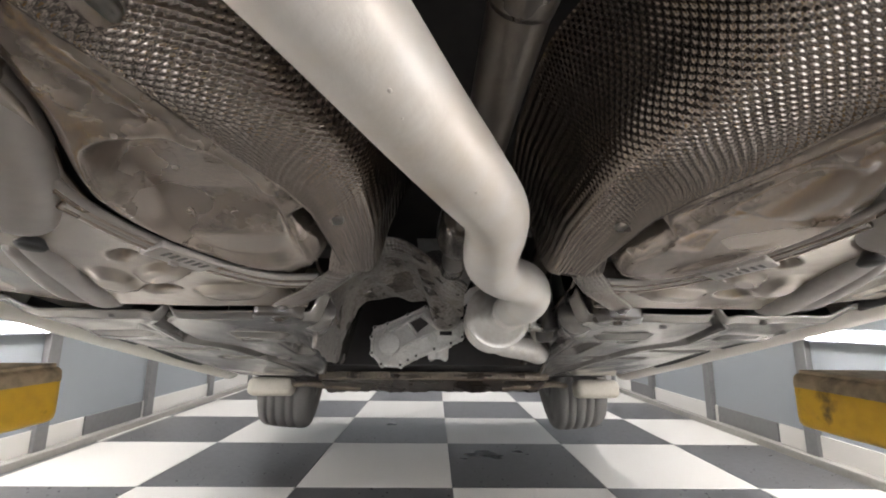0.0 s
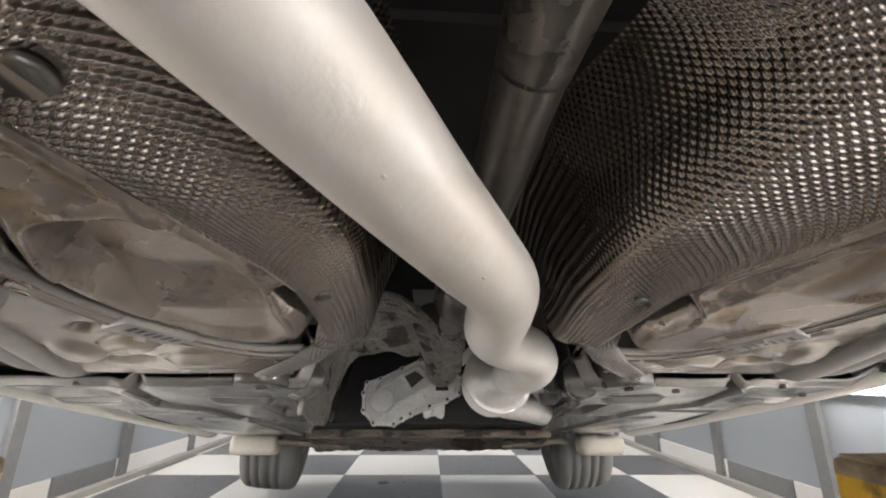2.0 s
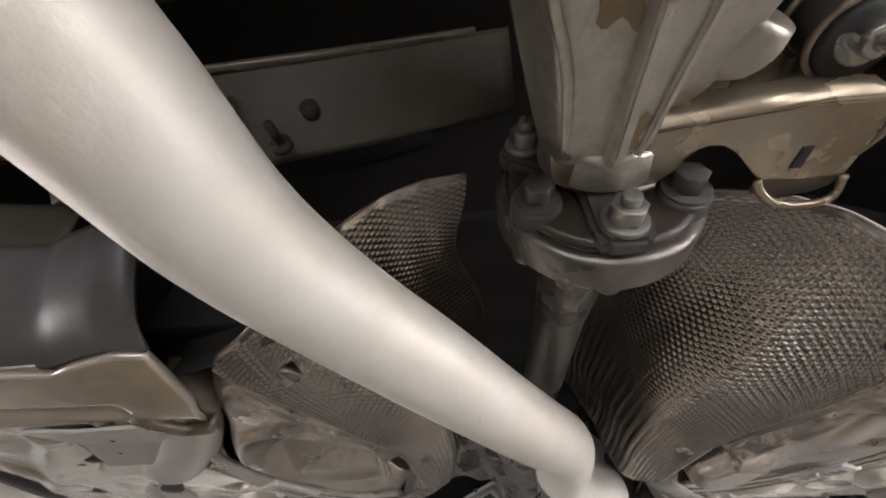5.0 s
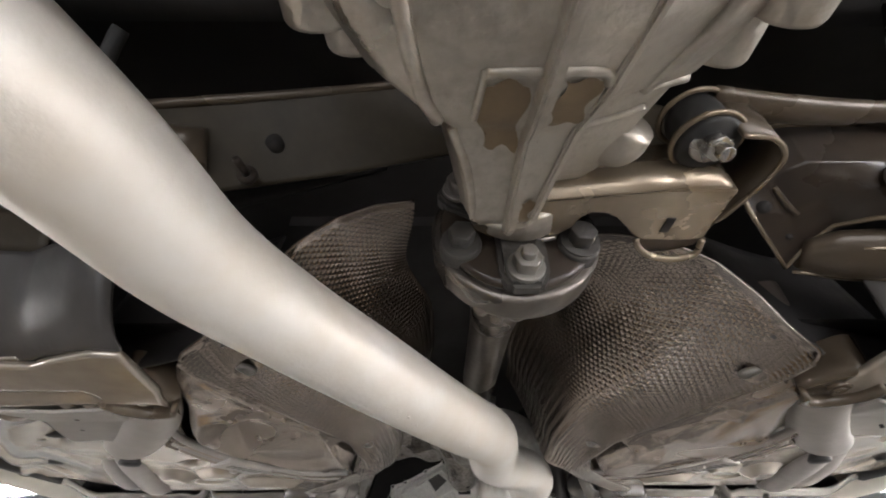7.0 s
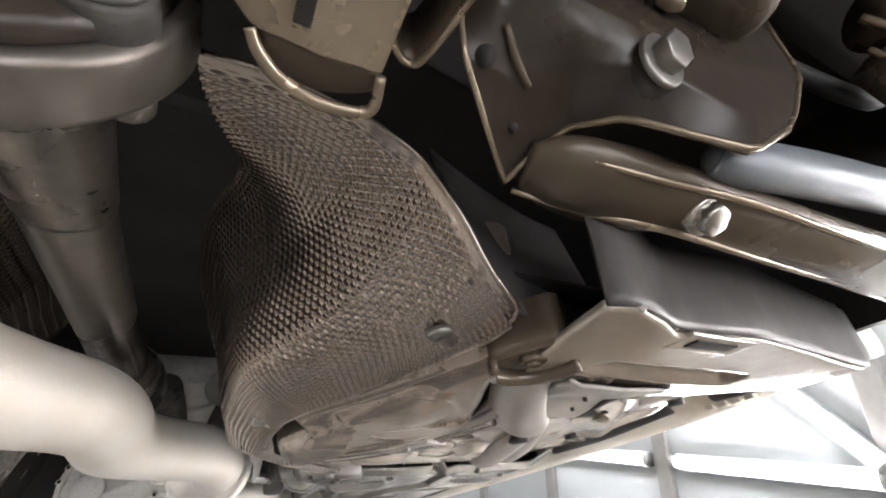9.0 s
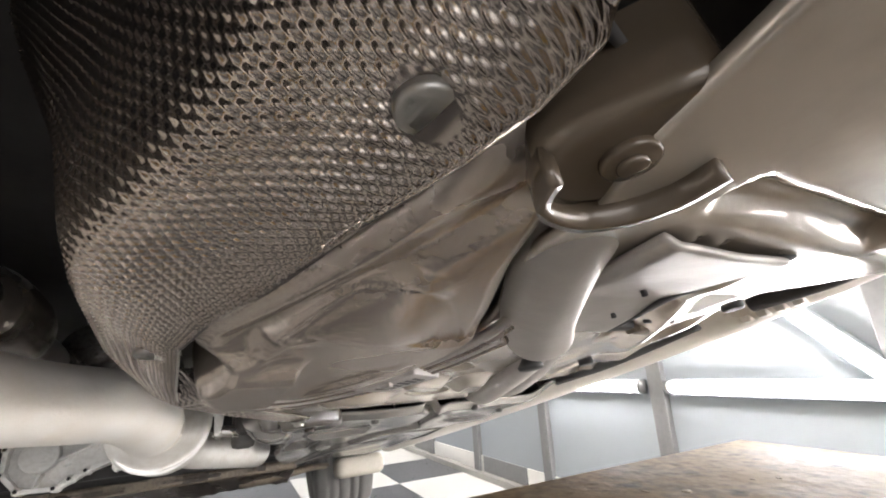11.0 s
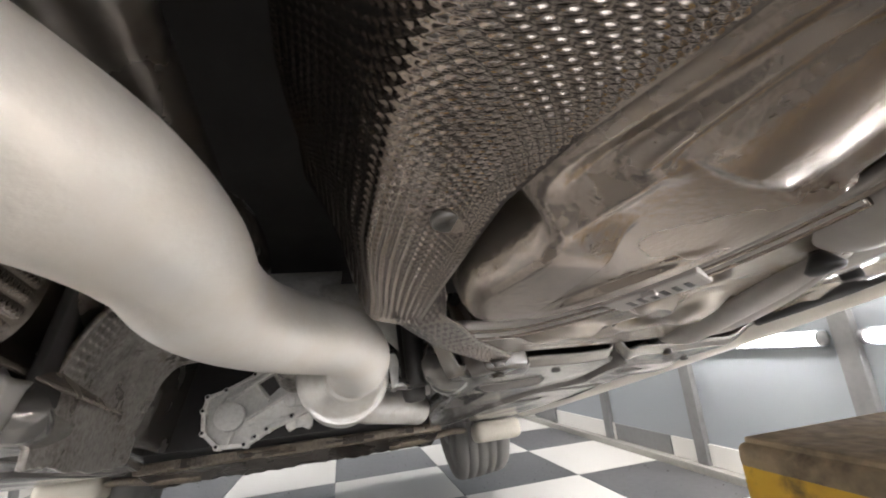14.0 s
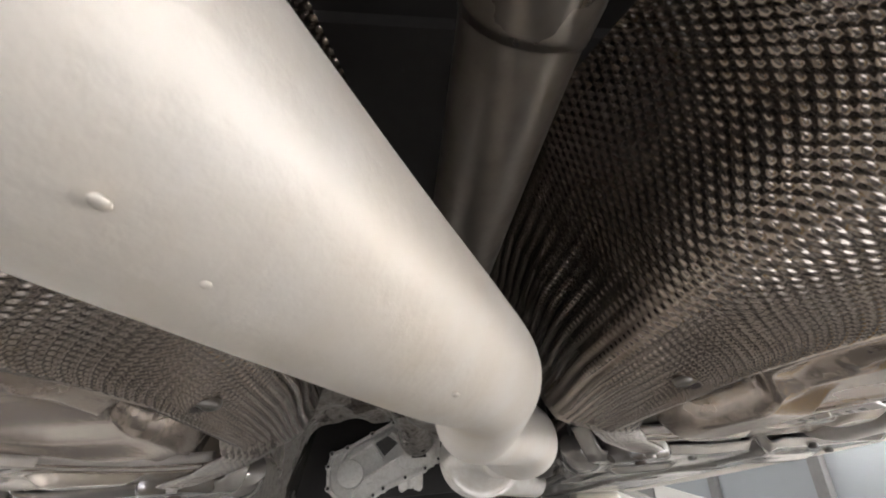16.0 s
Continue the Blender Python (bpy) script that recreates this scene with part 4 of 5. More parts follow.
        part("cable_tie", sweep_bm([(0.36, -0.195, 0.115, 0.0022), (0.368, -0.20, 0.098, 0.0022), (0.376, -0.197, 0.088, 0.0022), (0.384, -0.192, 0.094, 0.0022), (0.380, -0.188, 0.11, 0.0022)], 8, 6), M_BRACKET, bar)
    else:
        part("control_arm", sweep_bm([(-0.22, -0.12, 0.125, 0.022), (-0.34, -0.14, 0.115, 0.026), (-0.60, -0.17, 0.11, 0.03), (-0.80, -0.19, 0.11, 0.03)], 18, 8, squash=0.7), M_ARM, car, "brown painted rear control arm")
        part("brake_line", sweep_bm([(-0.25, -0.20, 0.15, 0.005), (-0.28, -0.17, 0.11, 0.005), (-0.36, -0.16, 0.10, 0.005), (-0.55, -0.12, 0.10, 0.005)], 10, 8), M_RUBBER, car)
    part("trailing_link", sweep_bm([(s * 0.40, -0.20, 0.14, 0.02), (s * 0.55, -0.26, 0.13, 0.02), (s * 0.80, -0.33, 0.12, 0.02)], 16, 6), M_ARM, car)
    part("hose", sweep_bm([(s * 0.36, -0.15, 0.16, 0.006), (s * 0.42, -0.17, 0.11, 0.006), (s * 0.47, -0.18, 0.15, 0.006), (s * 0.52, -0.2, 0.2, 0.006)], 10, 8), M_RUBBER, car)
    # body cross member behind the tunnel mouth, with a black disc for its hole's shade
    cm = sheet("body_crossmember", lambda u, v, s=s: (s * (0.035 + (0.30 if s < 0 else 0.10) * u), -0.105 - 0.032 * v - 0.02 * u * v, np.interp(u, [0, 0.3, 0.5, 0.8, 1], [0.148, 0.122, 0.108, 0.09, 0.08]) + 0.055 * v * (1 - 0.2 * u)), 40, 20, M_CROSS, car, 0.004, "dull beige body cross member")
    if s < 0:
        part("hole_ring", cyl_bm((s * 0.172, -0.1285, 0.132), (s * 0.172, -0.116, 0.136), 0.0062, 24), M_BLACK, cm, "black disc for the shade in the drilled hole")
        part("stud", merge(cyl_bm((s * 0.186, -0.118, 0.104), (s * 0.186, -0.138, 0.099), 0.003, 12), cyl_bm((s * 0.186, -0.118, 0.104), (s * 0.186, -0.122, 0.103), 0.007, 18)), M_DARK_STEEL, cm)
        part("edge_roll", sweep_bm([(s * 0.06, -0.138, 0.196, 0.004), (s * 0.185, -0.147, 0.159, 0.004), (s * 0.335, -0.157, 0.124, 0.004)], 8, 6), M_ARM, cm)
    # black sheet overhead, its colour stands for the shade above the axle
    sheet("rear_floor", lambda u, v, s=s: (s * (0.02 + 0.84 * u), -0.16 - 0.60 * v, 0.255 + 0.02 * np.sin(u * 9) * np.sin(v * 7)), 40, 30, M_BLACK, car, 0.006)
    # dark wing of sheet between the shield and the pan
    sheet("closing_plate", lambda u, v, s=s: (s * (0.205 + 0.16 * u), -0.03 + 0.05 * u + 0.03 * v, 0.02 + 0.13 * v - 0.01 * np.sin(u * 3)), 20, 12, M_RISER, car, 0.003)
    # black sheet that paints the dark behind the shield's rear rim
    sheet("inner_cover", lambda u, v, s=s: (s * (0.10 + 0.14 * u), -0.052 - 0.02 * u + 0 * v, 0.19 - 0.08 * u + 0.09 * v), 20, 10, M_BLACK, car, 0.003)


# rear edge of the floor panels in plan, and their drop towards it
REAR_X, REAR_Y = [0.25, 0.27, 0.30, 0.318, 0.39, 0.574, 0.85], [-0.071, -0.075, -0.066, -0.058, -0.064, -0.045, 0.03]
REAR_DROP_Y, REAR_DROP_Z = [-0.08, 0.02, 0.07, 0.12], [-0.008, -0.007, 0.004, 0.014]

# -- fuel tanks, one lobe on each side of the tunnel --
TANK = [(0.231, 0.004), (0.214, 0.052), (0.193, 0.10), (0.173, 0.138), (0.154, 0.173), (0.152, 0.194), (0.170, 0.214), (0.165, 0.242), (0.156, 0.275), (0.166, 0.322), (0.195, 0.358), (0.239, 0.382), (0.286, 0.346), (0.319, 0.284), (0.335, 0.205), (0.320, 0.145), (0.288, 0.07), (0.264, 0.000)]


ARCH = [(0.196, 0.172), (0.2005, 0.157), (0.2055, 0.142), (0.2115, 0.127), (0.2175, 0.114), (0.225, 0.106), (0.234, 0.1005), (0.246, 0.098), (0.259, 0.102), (0.274, 0.117), (0.290, 0.138), (0.306, 0.162)]
LOOP = [(0.311, 0.178), (0.307, 0.158), (0.295, 0.132), (0.282, 0.111), (0.266, 0.098), (0.248, 0.092), (0.229, 0.093), (0.211, 0.099), (0.197, 0.113), (0.184, 0.138), (0.178, 0.175), (0.177, 0.214), (0.177, 0.282), (0.186, 0.335), (0.215, 0.36)]


# edge of the lower front part of the right lobe: a shoulder from the outer side, round a corner, to the inner lip
SHOULDER = [(0.325, 0.176), (0.304, 0.190), (0.275, 0.184), (0.250, 0.177), (0.221, 0.170), (0.206, 0.167), (0.199, 0.171), (0.194, 0.186), (0.187, 0.199), (0.172, 0.203), (0.140, 0.205)]


def tank_right(x, y):
    d = curve_distance(x, y, ARCH)
    o = oval(x, y, 0.243, 0.185, 0.052, 0.080, -4, 2.0)
    inside = np.clip(1 - o * o, 0, 1) ** 1.2
    lip = curve_distance(x, y, TANK[:6])
    edge = np.interp(x, [p[0] for p in SHOULDER[::-1]], [p[1] for p in SHOULDER[::-1]])
    soft = 0.0035 + 0.0105 * (1 - sstep(0.185, 0.225, x))
    off = np.where(y > edge, 1, -1) * curve_distance(x, y, SHOULDER)
    ahead = sstep(-1.0, 1.0, off / soft)
    # valley behind the lip, a narrow ridge, and the bulge it frames
    z = (0.0050 * np.exp(-((lip - 0.030) / 0.010) ** 2) * (1 - sstep(0.17, 0.20, y)) - 0.0062 * np.exp(-(d / 0.0046) ** 2) * (1 - 0.9 * sstep(0.245, 0.272, x))) * (1 - ahead)
    z = z - 0.0085 * inside * (1 - ahead)
    # front part: flat, with a rolled shoulder
    z = z - 0.0040 * ahead - 0.0022 * np.exp(-((off - 0.007) / 0.006) ** 2) * (1 - sstep(0.205, 0.225, x))
    z = z + 0.0012 * np.exp(-(off / 0.0016) ** 2) * sstep(0.205, 0.215, x)
    # block in front: steep ramp behind, chamfer along its outer side
    side = 0.2205 - 0.06 * (y - 0.21)
    z = z - 0.012 * sstep(0.200, 0.232, y - 0.15 * (x - 0.20)) * (1 - sstep(side - 0.005, side + 0.003, x)) * (1 - sstep(0.30, 0.37, y))
    # long lens-shaped press mark with a ridge on its inner side
    lens = oval(x, y, 0.262, 0.290, 0.010, 0.046, 34, 2)
    z = z + 0.0045 * (1 - sstep(0.3, 1.0, lens)) - 0.0016 * np.exp(-((lens - 1.15) / 0.22) ** 2)
    return z


def tank_left(x, y):
    d = curve_distance(x, y, LOOP)
    o = oval(x, y, 0.245, 0.222, 0.070, 0.130, 0, 2.6)
    lip = curve_distance(x, y, TANK[:6])
    z = 0.004 * np.exp(-((lip - 0.026) / 0.011) ** 2) * (1 - sstep(0.22, 0.30, y)) - 0.0055 * np.exp(-(d / 0.007) ** 2)
    # deep basin inside the rim, shallower towards the front
    z = z + (0.026 - 0.018 * sstep(0.20, 0.27, y)) * (1 - sstep(0.70, 0.98, o))
    return z


for s, fn in ((1, tank_right), (-1, tank_left)):
    tank = dished("fuel_tank", TANK, (0.245, 0.205), 0.000, fn, M_TANK, car, s, edge=0.022, n=16, rings=64, label="brown black moulded fuel tank with an oval press mark")
    # black sheet added over the gap beside the tank, as its shade
    sheet("gap_shade", lambda u, v, s=s: (s * (np.interp(-0.01 + 0.43 * v, EDGE_Y, EDGE_X) - 0.004 + 0.19 * u), -0.01 + 0.43 * v, 0.045 + 0 * u), 12, 12, M_BLACK, car, 0.003)
    for k in range(4):
        f = 1 + 0.055 * k
        line = [(s * (0.24 + (x - 0.24) * f), 0.205 + (y - 0.205) * (1 + 0.045 * k), 0.006 - 0.001 * k, 0.0042) for x, y in (((0.338, 0.14),) if k < 2 else ()) + ((0.346, 0.20), (0.336, 0.265), (0.308, 0.335), (0.250, 0.392), (0.19, 0.392))]
        part("pipe_line", sweep_bm(line, 10, 8), M_TANK if k % 2 else M_RAIL, car, "dark line running round the tank")

    # ribbed clip plate at the tank's front corner
    ang = math.radians(-59)
    base = Matrix.Translation((s * 0.322, 0.318, 0.001)) @ Matrix.Rotation(s * ang, 4, "Z")
    clip = part("clip_plate", box_bm(-0.035, 0.035, -0.021, 0.021, -0.004, 0.004, 0.003, m=base), M_RAIL, car, "ribbed grey clip plate", smooth=False)
    # dark bars on the plate, shade of the slots as colour
    for k in range(6):
        part("slot", box_bm(-0.022 + 0.0085 * k, -0.018 + 0.0085 * k, s * 0.004 - 0.009, s * 0.004 + 0.007, -0.0045, -0.0036, m=base), M_DARK_CAST, clip, smooth=False)
    part("bridge", box_bm(-0.006, 0.004, -s * 0.014 - 0.003, -s * 0.014 + 0.003, -0.0075, -0.003, 0.001, m=base), M_RAIL, clip, smooth=False)

    # rails
    rail = part("floor_rail", sweep_bm([(s * 0.292, 0.026, 0.012, 0.016), (s * 0.306, 0.055, 0.012, 0.021), (s * 0.328, 0.097, 0.013, 0.025), (s * 0.358, 0.145, 0.013, 0.028), (s * 0.400, 0.200, 0.015, 0.030), (s * 0.434, 0.238, 0.015, 0.030), (s * 0.456, 0.262, 0.018, 0.023), (s * 0.466, 0.274, 0.022, 0.010)], 28, 8, squash=0.68), M_RAIL, car, "rounded grey floor rail")
    part("rail_plug", sweep_bm([(s * 0.458, 0.288, 0.014, 0.004), (s * 0.458, 0.288, 0.000, 0.014), (s * 0.458, 0.288, -0.003, 0.012), (s * 0.458, 0.288, -0.004, 0.003)], 22, raw=True), M_RUBBER, rail, "rubber plug")
    part("rail_extension", sweep_bm([(s * 0.475, 0.285, 0.020, 0.014), (s * 0.492, 0.34, 0.014, 0.019), (s * 0.525, 0.44, 0.012, 0.021), (s * 0.558, 0.535, 0.012, 0.021), (s * 0.568, 0.58, 0.02, 0.016)], 20, 8, squash=0.7), M_RAIL, rail)
    part("rail_extension", sweep_bm([(s * 0.505, 0.30, 0.020, 0.012), (s * 0.535, 0.38, 0.012, 0.016), (s * 0.585, 0.50, 0.012, 0.016), (s * 0.60, 0.57, 0.02, 0.012)], 18, 8, squash=0.7), M_RAIL, rail)

    # floor panel outside the tank
    def pan(u, v, s=s):
        xa = np.interp(v, [0, 0.1, 0.19, 0.33, 0.45, 0.53, 0.63, 0.69, 0.8, 1], [0.252, 0.262, 0.285, 0.335, 0.36, 0.345, 0.31, 0.26, 0.25, 0.245])
        x = xa + (0.80 - xa) * u
        y0 = np.interp(x, REAR_X, REAR_Y)
        y = y0 * (1 - v) + 0.615 * v
        z = np.interp(y, REAR_DROP_Y, REAR_DROP_Z) + 0.045 * sstep(0.55, 0.80, x) * (1 - 0.5 * sstep(0.3, 0.6, y))
        z = z + 0.010 * slab(x, y, 0.318, 0.465, -0.006, 0.010, 0.005)
        z = z + 0.010 * np.exp(-((y - 0.063 - 1.15 * (x - 0.374)) / 0.014) ** 2) * sstep(0.36, 0.38, x) * (1 - sstep(0.50, 0.53, x))
        z = z - 0.008 * np.exp(-((y - 0.10 - 1.25 * (x - 0.46)) / 0.022) ** 2) * sstep(0.42, 0.45, x)
        for k in (0.0, 0.018):
            z = z - 0.003 * np.exp(-((x - 0.345 - k - 0.35 * (y - 0.05)) / 0.0035) ** 2) * sstep(0.025, 0.03, y) * (1 - sstep(0.072, 0.078, y))
        z = z - 0.012 * (1 - sstep(0.5, 1.0, oval(x, y, 0.385, 0.39, 0.055, 0.022, 35)))
        z = z + 0.014 * (1 - sstep(0.4, 1.0, oval(x, y, 0.40, 0.335, 0.028, 0.016, 40)))
        z = z - 0.012 * (1 - sstep(0.5, 1.0, oval(x, y, 0.33, 0.47, 0.06, 0.03, 10)))
        z = z + 0.016 * (1 - sstep(0.4, 1.0, oval(x, y, 0.43, 0.47, 0.035, 0.022, 20)))
        z = z - 0.010 * (1 - sstep(0.4, 1.0, oval(x, y, 0.47, 0.43, 0.03, 0.06, -20)))
        z = z - 0.009 * (1 - sstep(0.5, 1.0, oval(x, y, 0.65, 0.30, 0.035, 0.16, -18)))
        z = z + 0.008 * (1 - sstep(0.5, 1.0, oval(x, y, 0.70, 0.48, 0.03, 0.06, 0)))
        z = z + 0.075 * sstep(0.566, 0.594, y) + 0.0012 * np.sin(31 * x + 4) * np.sin(27 * y)
        return s * x, y, z
    if s > 0:
        sheet("rear_riser", lambda u, v: (0.252 + 0.55 * u, np.interp(0.252 + 0.55 * u, REAR_X, REAR_Y) - 0.004 * v, -0.006 + 0.045 * sstep(0.55, 0.80, 0.252 + 0.55 * u) + 0.055 * v), 40, 10, M_RISER, car, 0.003)
    else:
        # here the panel rolls up gently behind, and a pressed arm shows over it
        def roll(u, v):
            x = 0.252 + 0.55 * u
            a = v * 1.05
            return -x, np.interp(x, REAR_X, REAR_Y) - 0.048 * np.sin(a), -0.006 + 0.045 * sstep(0.55, 0.80, x) + 0.085 * (1 - np.cos(a)) + 0.012 * v
        sheet("rear_riser", roll, 60, 24, M_RISER, car, 0.003, flip=True)

        def trailing(u, v):
            x = 0.325 + 0.50 * u
            mid = -0.080 + 0.030 * u + 0.010 * np.sin(3 * u)
            wide = 0.014 + 0.046 * sstep(0.0, 0.35, u)
            y = mid + (v - 0.5) * 2 * wide
            edge = 0.030 * np.abs(2 * v - 1) ** 6
            return -x, y, 0.062 - 0.006 * u + edge - 0.010 * np.exp(-((v - 0.38) / 0.08) ** 2) - 0.008 * np.exp(-((v - 0.74) / 0.07) ** 2)
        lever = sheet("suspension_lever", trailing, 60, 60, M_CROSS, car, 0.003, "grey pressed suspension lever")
        part("pivot_bolt", bolt_bm((-0.362, -0.078, 0.052), r=0.007, h=0.006), M_SCREW, lever)
    panel = sheet("floor_panel", pan, 150, 190, M_FLOOR_PAN, car, 0.005, "grey coated floor panel with press marks")
    # black bar in its frame, shade of the slot as colour
    part("slot", box_bm(s * 0.335, s * 0.374, -0.058, -0.048, -0.0102, -0.0072, 0.001, m=None), M_BLACK, panel, "black bar for the shade in the oblong slot", smooth=False)
    part("slot_frame", box_bm(s * 0.325, s * 0.385, -0.063, -0.042, -0.0092, -0.0065, 0.001), M_FLOOR_PAN, panel, smooth=False)
    # jack point mount behind the tank
    ox, oy = (0.0, 0.0) if s > 0 else (0.030, 0.026)
    mount = dished("jack_mount", [(x + ox, y + oy) for x, y in ((0.238, 0.004), (0.250, -0.018), (0.262, -0.030), (0.274, -0.024), (0.286, -0.013), (0.291, 0.000), (0.284, 0.014), (0.266, 0.024), (0.248, 0.022))], (0.264 + ox, oy), -0.006, lambda x, y: 0 * x, M_ARM, car, s, rings=10, wall=0.03, edge=0.004, n=5, label="dark brown rubber-faced jack mount")
    part("mount_boss", merge(cyl_bm((s * (0.262 + ox), oy - 0.001, -0.005), (s * (0.262 + ox), oy - 0.001, -0.0085), 0.0085, 24, bevel=0.001), cyl_bm((s * (0.262 + ox), oy - 0.001, -0.008), (s * (0.262 + ox), oy - 0.001, -0.0105), 0.0045, 20, bevel=0.001)), M_ARM, mount)
    rim = [(0.239, 0.006), (0.243, 0.016), (0.251, 0.0215), (0.266, 0.023), (0.279, 0.016), (0.2875, 0.004), (0.2885, -0.010)]
    part("mount_rim", sheet_strip([(s * (x + ox), y + oy, -0.0145) for x, y in rim], 0.012, 0.004), M_ARM, mount, "raised brown rim")
    # pale ledge between the rail and the outer floor, with the dark strip along it
    def ledge(u, v, s=s):
        y = 0.030 + 0.165 * v
        xa, xb = np.interp(y, [0.03, 0.083, 0.122, 0.169, 0.195], [0.318, 0.342, 0.356, 0.384, 0.412]), np.interp(y, [0.03, 0.109, 0.158, 0.197], [0.415, 0.443, 0.462, 0.472])
        return s * (xa + (xb - xa) * u), y, np.interp(y, REAR_DROP_Y, REAR_DROP_Z) - 0.007 + 0.004 * (1 - sstep(0.0, 0.10, u)) + 0.0006 * np.sin(60 * y) * np.sin(9 * u)
    shelf = sheet("floor_ledge", ledge, 30, 40, M_RAIL, car, 0.003, "pale grey flat floor ledge beside the rail")
    part("dark_strip", sweep_bm([(s * x, y, z, 0.0055) for x, y, z in ((0.418, 0.030, -0.006), (0.446, 0.109, 0.006), (0.465, 0.158, 0.009), (0.476, 0.197, 0.010))], 10, 6, squash=0.5), M_RUBBER, shelf, "dark strip")
    # small black discs painted as the shade of drain holes
    for k, (x, y) in enumerate(((0.40, 0.10), (0.43, 0.15))):
        part("drain_hole", cyl_bm((s * x, y, np.interp(y, REAR_DROP_Y, REAR_DROP_Z) - 0.006), (s * x, y, np.interp(y, REAR_DROP_Y, REAR_DROP_Z) - 0.0105), 0.002, 12), M_BLACK, shelf)
    if s > 0:
        part("fold_lip", sweep_bm([(s * 0.259, -0.071, 0.027, 0.0013), (s * 0.2592, -0.071, 0.010, 0.0016), (s * 0.264, -0.074, -0.001, 0.0016), (s * 0.272, -0.0755, -0.0075, 0.0018)], 8, 6), M_RAIL, panel)
    if s > 0:
        part("fold_lip", sweep_bm([(s * 0.322, -0.060, 0.018, 0.0013), (s * 0.318, -0.0605, 0.004, 0.0020), (s * 0.314, -0.060, -0.006, 0.0022)], 8, 6), M_RAIL, panel)
    for x, y in ((0.60, 0.15), (0.615, 0.36), (0.55, 0.10)):
        part("grommet", cyl_bm((s * x, y, 0.04), (s * x, y, 0.013), 0.010, 18, bevel=0.002), M_RUBBER, panel)
    # tan plastic clip and dark brake line bracket
    part("line_bracket", merge(box_bm(s * 0.455, s * 0.50, 0.184, 0.196, 0.007, 0.016, 0.004), box_bm(s * 0.50, s * 0.54, 0.170, 0.178, 0.008, 0.016, 0.003)), M_RUBBER, panel, smooth=False)
    part("line_clip", box_bm(s * 0.51, s * 0.54, 0.188, 0.206, 0.006, 0.016, 0.004), M_RUST, panel, "tan plastic clip", smooth=False)

    # cream sill with a black strip inside it and the pinch weld
    sill = part("sill", sweep_bm([(s * 0.845, 0.02, 0.088, 0.045), (s * 0.845, 0.3, 0.072, 0.048), (s * 0.845, 0.8, 0.054, 0.05), (s * 0.845, 1.3, 0.042, 0.05), (s * 0.845, 1.72, 0.036, 0.05)], 24, 8, squash=0.9), M_WHITE, car, "cream painted sill edge")
    for k, (a, b) in enumerate(((0.02, 0.22), (0.30, 0.62), (0.68, 1.02), (1.08, 1.38))):
        part("black_strip", sweep_bm([(s * 0.80, a, 0.062 - 0.03 * a, 0.012), (s * 0.79, (a + b) / 2, 0.053 - 0.03 * a, 0.016), (s * 0.80, b, 0.058 - 0.03 * b, 0.011)], 14, 8), M_RUBBER, sill, "black plastic strip")
    part("pinch_weld", sweep_bm([(s * 0.822, 0.02, 0.058, 0.006), (s * 0.822, 0.6, 0.040, 0.006), (s * 0.822, 1.6, 0.012, 0.006)], 10, 6), M_WHITE, sill)
    for k in range(4):
        part("weld_tab", box_bm(s * 0.815, s * 0.83, 0.17 + 0.022 * k, 0.183 + 0.022 * k, 0.034, 0.056, 0.002), M_WHITE, sill, smooth=False)

    # added black box: shade of the gap between floor panel and undertray
    box("gap_shade_backing", (s * 0.25, s * 0.80, 0.54, 0.64, 0.088, 0.10), M_BLACK, car)
    # front undertray
    def tray(u, v, s=s):
        y = 0.605 + 0.92 * v
        xa = np.interp(y, [0.6, 0.64, 0.70, 0.95, 1.2, 1.53], [0.235, 0.225, 0.262, 0.306, 0.325, 0.40])
        x = xa + (0.80 - xa) * u
        z = 0.002 + 0.010 * (1 - sstep(0.605, 0.618, y)) - 0.010 * sstep(0.9, 1.4, y)
        z = z + 0.05 * (1 - sstep(0.0, 0.035, u))
        seam = np.interp(y, [0.62, 0.654, 0.829, 0.942, 1.211, 1.5], [0.50, 0.53, 0.565, 0.50, 0.45, 0.43])
        z = z + 0.022 * np.exp(-((x - seam) / 0.008) ** 2) - 0.005 * np.exp(-((x - seam - 0.02) / 0.012) ** 2)
        z = z + 0.016 * slab(x, y, 0.335, 0.375, 0.86, 1.02, 0.008) + 0.012 * slab(x, y, 0.41, 0.45, 0.80, 0.84, 0.006)
        z = z - 0.010 * slab(x, y, 0.33, 0.44, 0.74, 0.775, 0.012) - 0.008 * slab(x, y, 0.60, 0.72, 0.74, 0.80, 0.02)
        z = z + 0.010 * slab(x, y, 0.42, 0.60, 1.07, 1.10, 0.008) + 0.010 * slab(x, y, 0.56, 0.70, 0.95, 0.975, 0.008)
        z = z + 0.03 * sstep(0.70, 0.80, x) + 0.001 * np.sin(40 * x) * np.sin(23 * y)
        return s * x, y, z
    under = sheet("undertray", tray, 130, 190, M_COVER, car, 0.004, "grey black plastic undertray with seams")
    # black sheet inside the tray's edge, shade of the tunnel as colour
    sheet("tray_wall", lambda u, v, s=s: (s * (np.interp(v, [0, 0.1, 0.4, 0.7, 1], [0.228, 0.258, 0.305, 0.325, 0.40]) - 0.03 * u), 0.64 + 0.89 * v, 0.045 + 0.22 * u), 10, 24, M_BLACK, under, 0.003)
    part("lobe", sweep_bm([(s * 0.245, 0.66, 0.03, 0.03), (s * 0.262, 0.70, 0.02, 0.035), (s * 0.285, 0.78, 0.02, 0.03), (s * 0.30, 0.88, 0.03, 0.02)], 20, 6, squash=0.8), M_COVER, under)
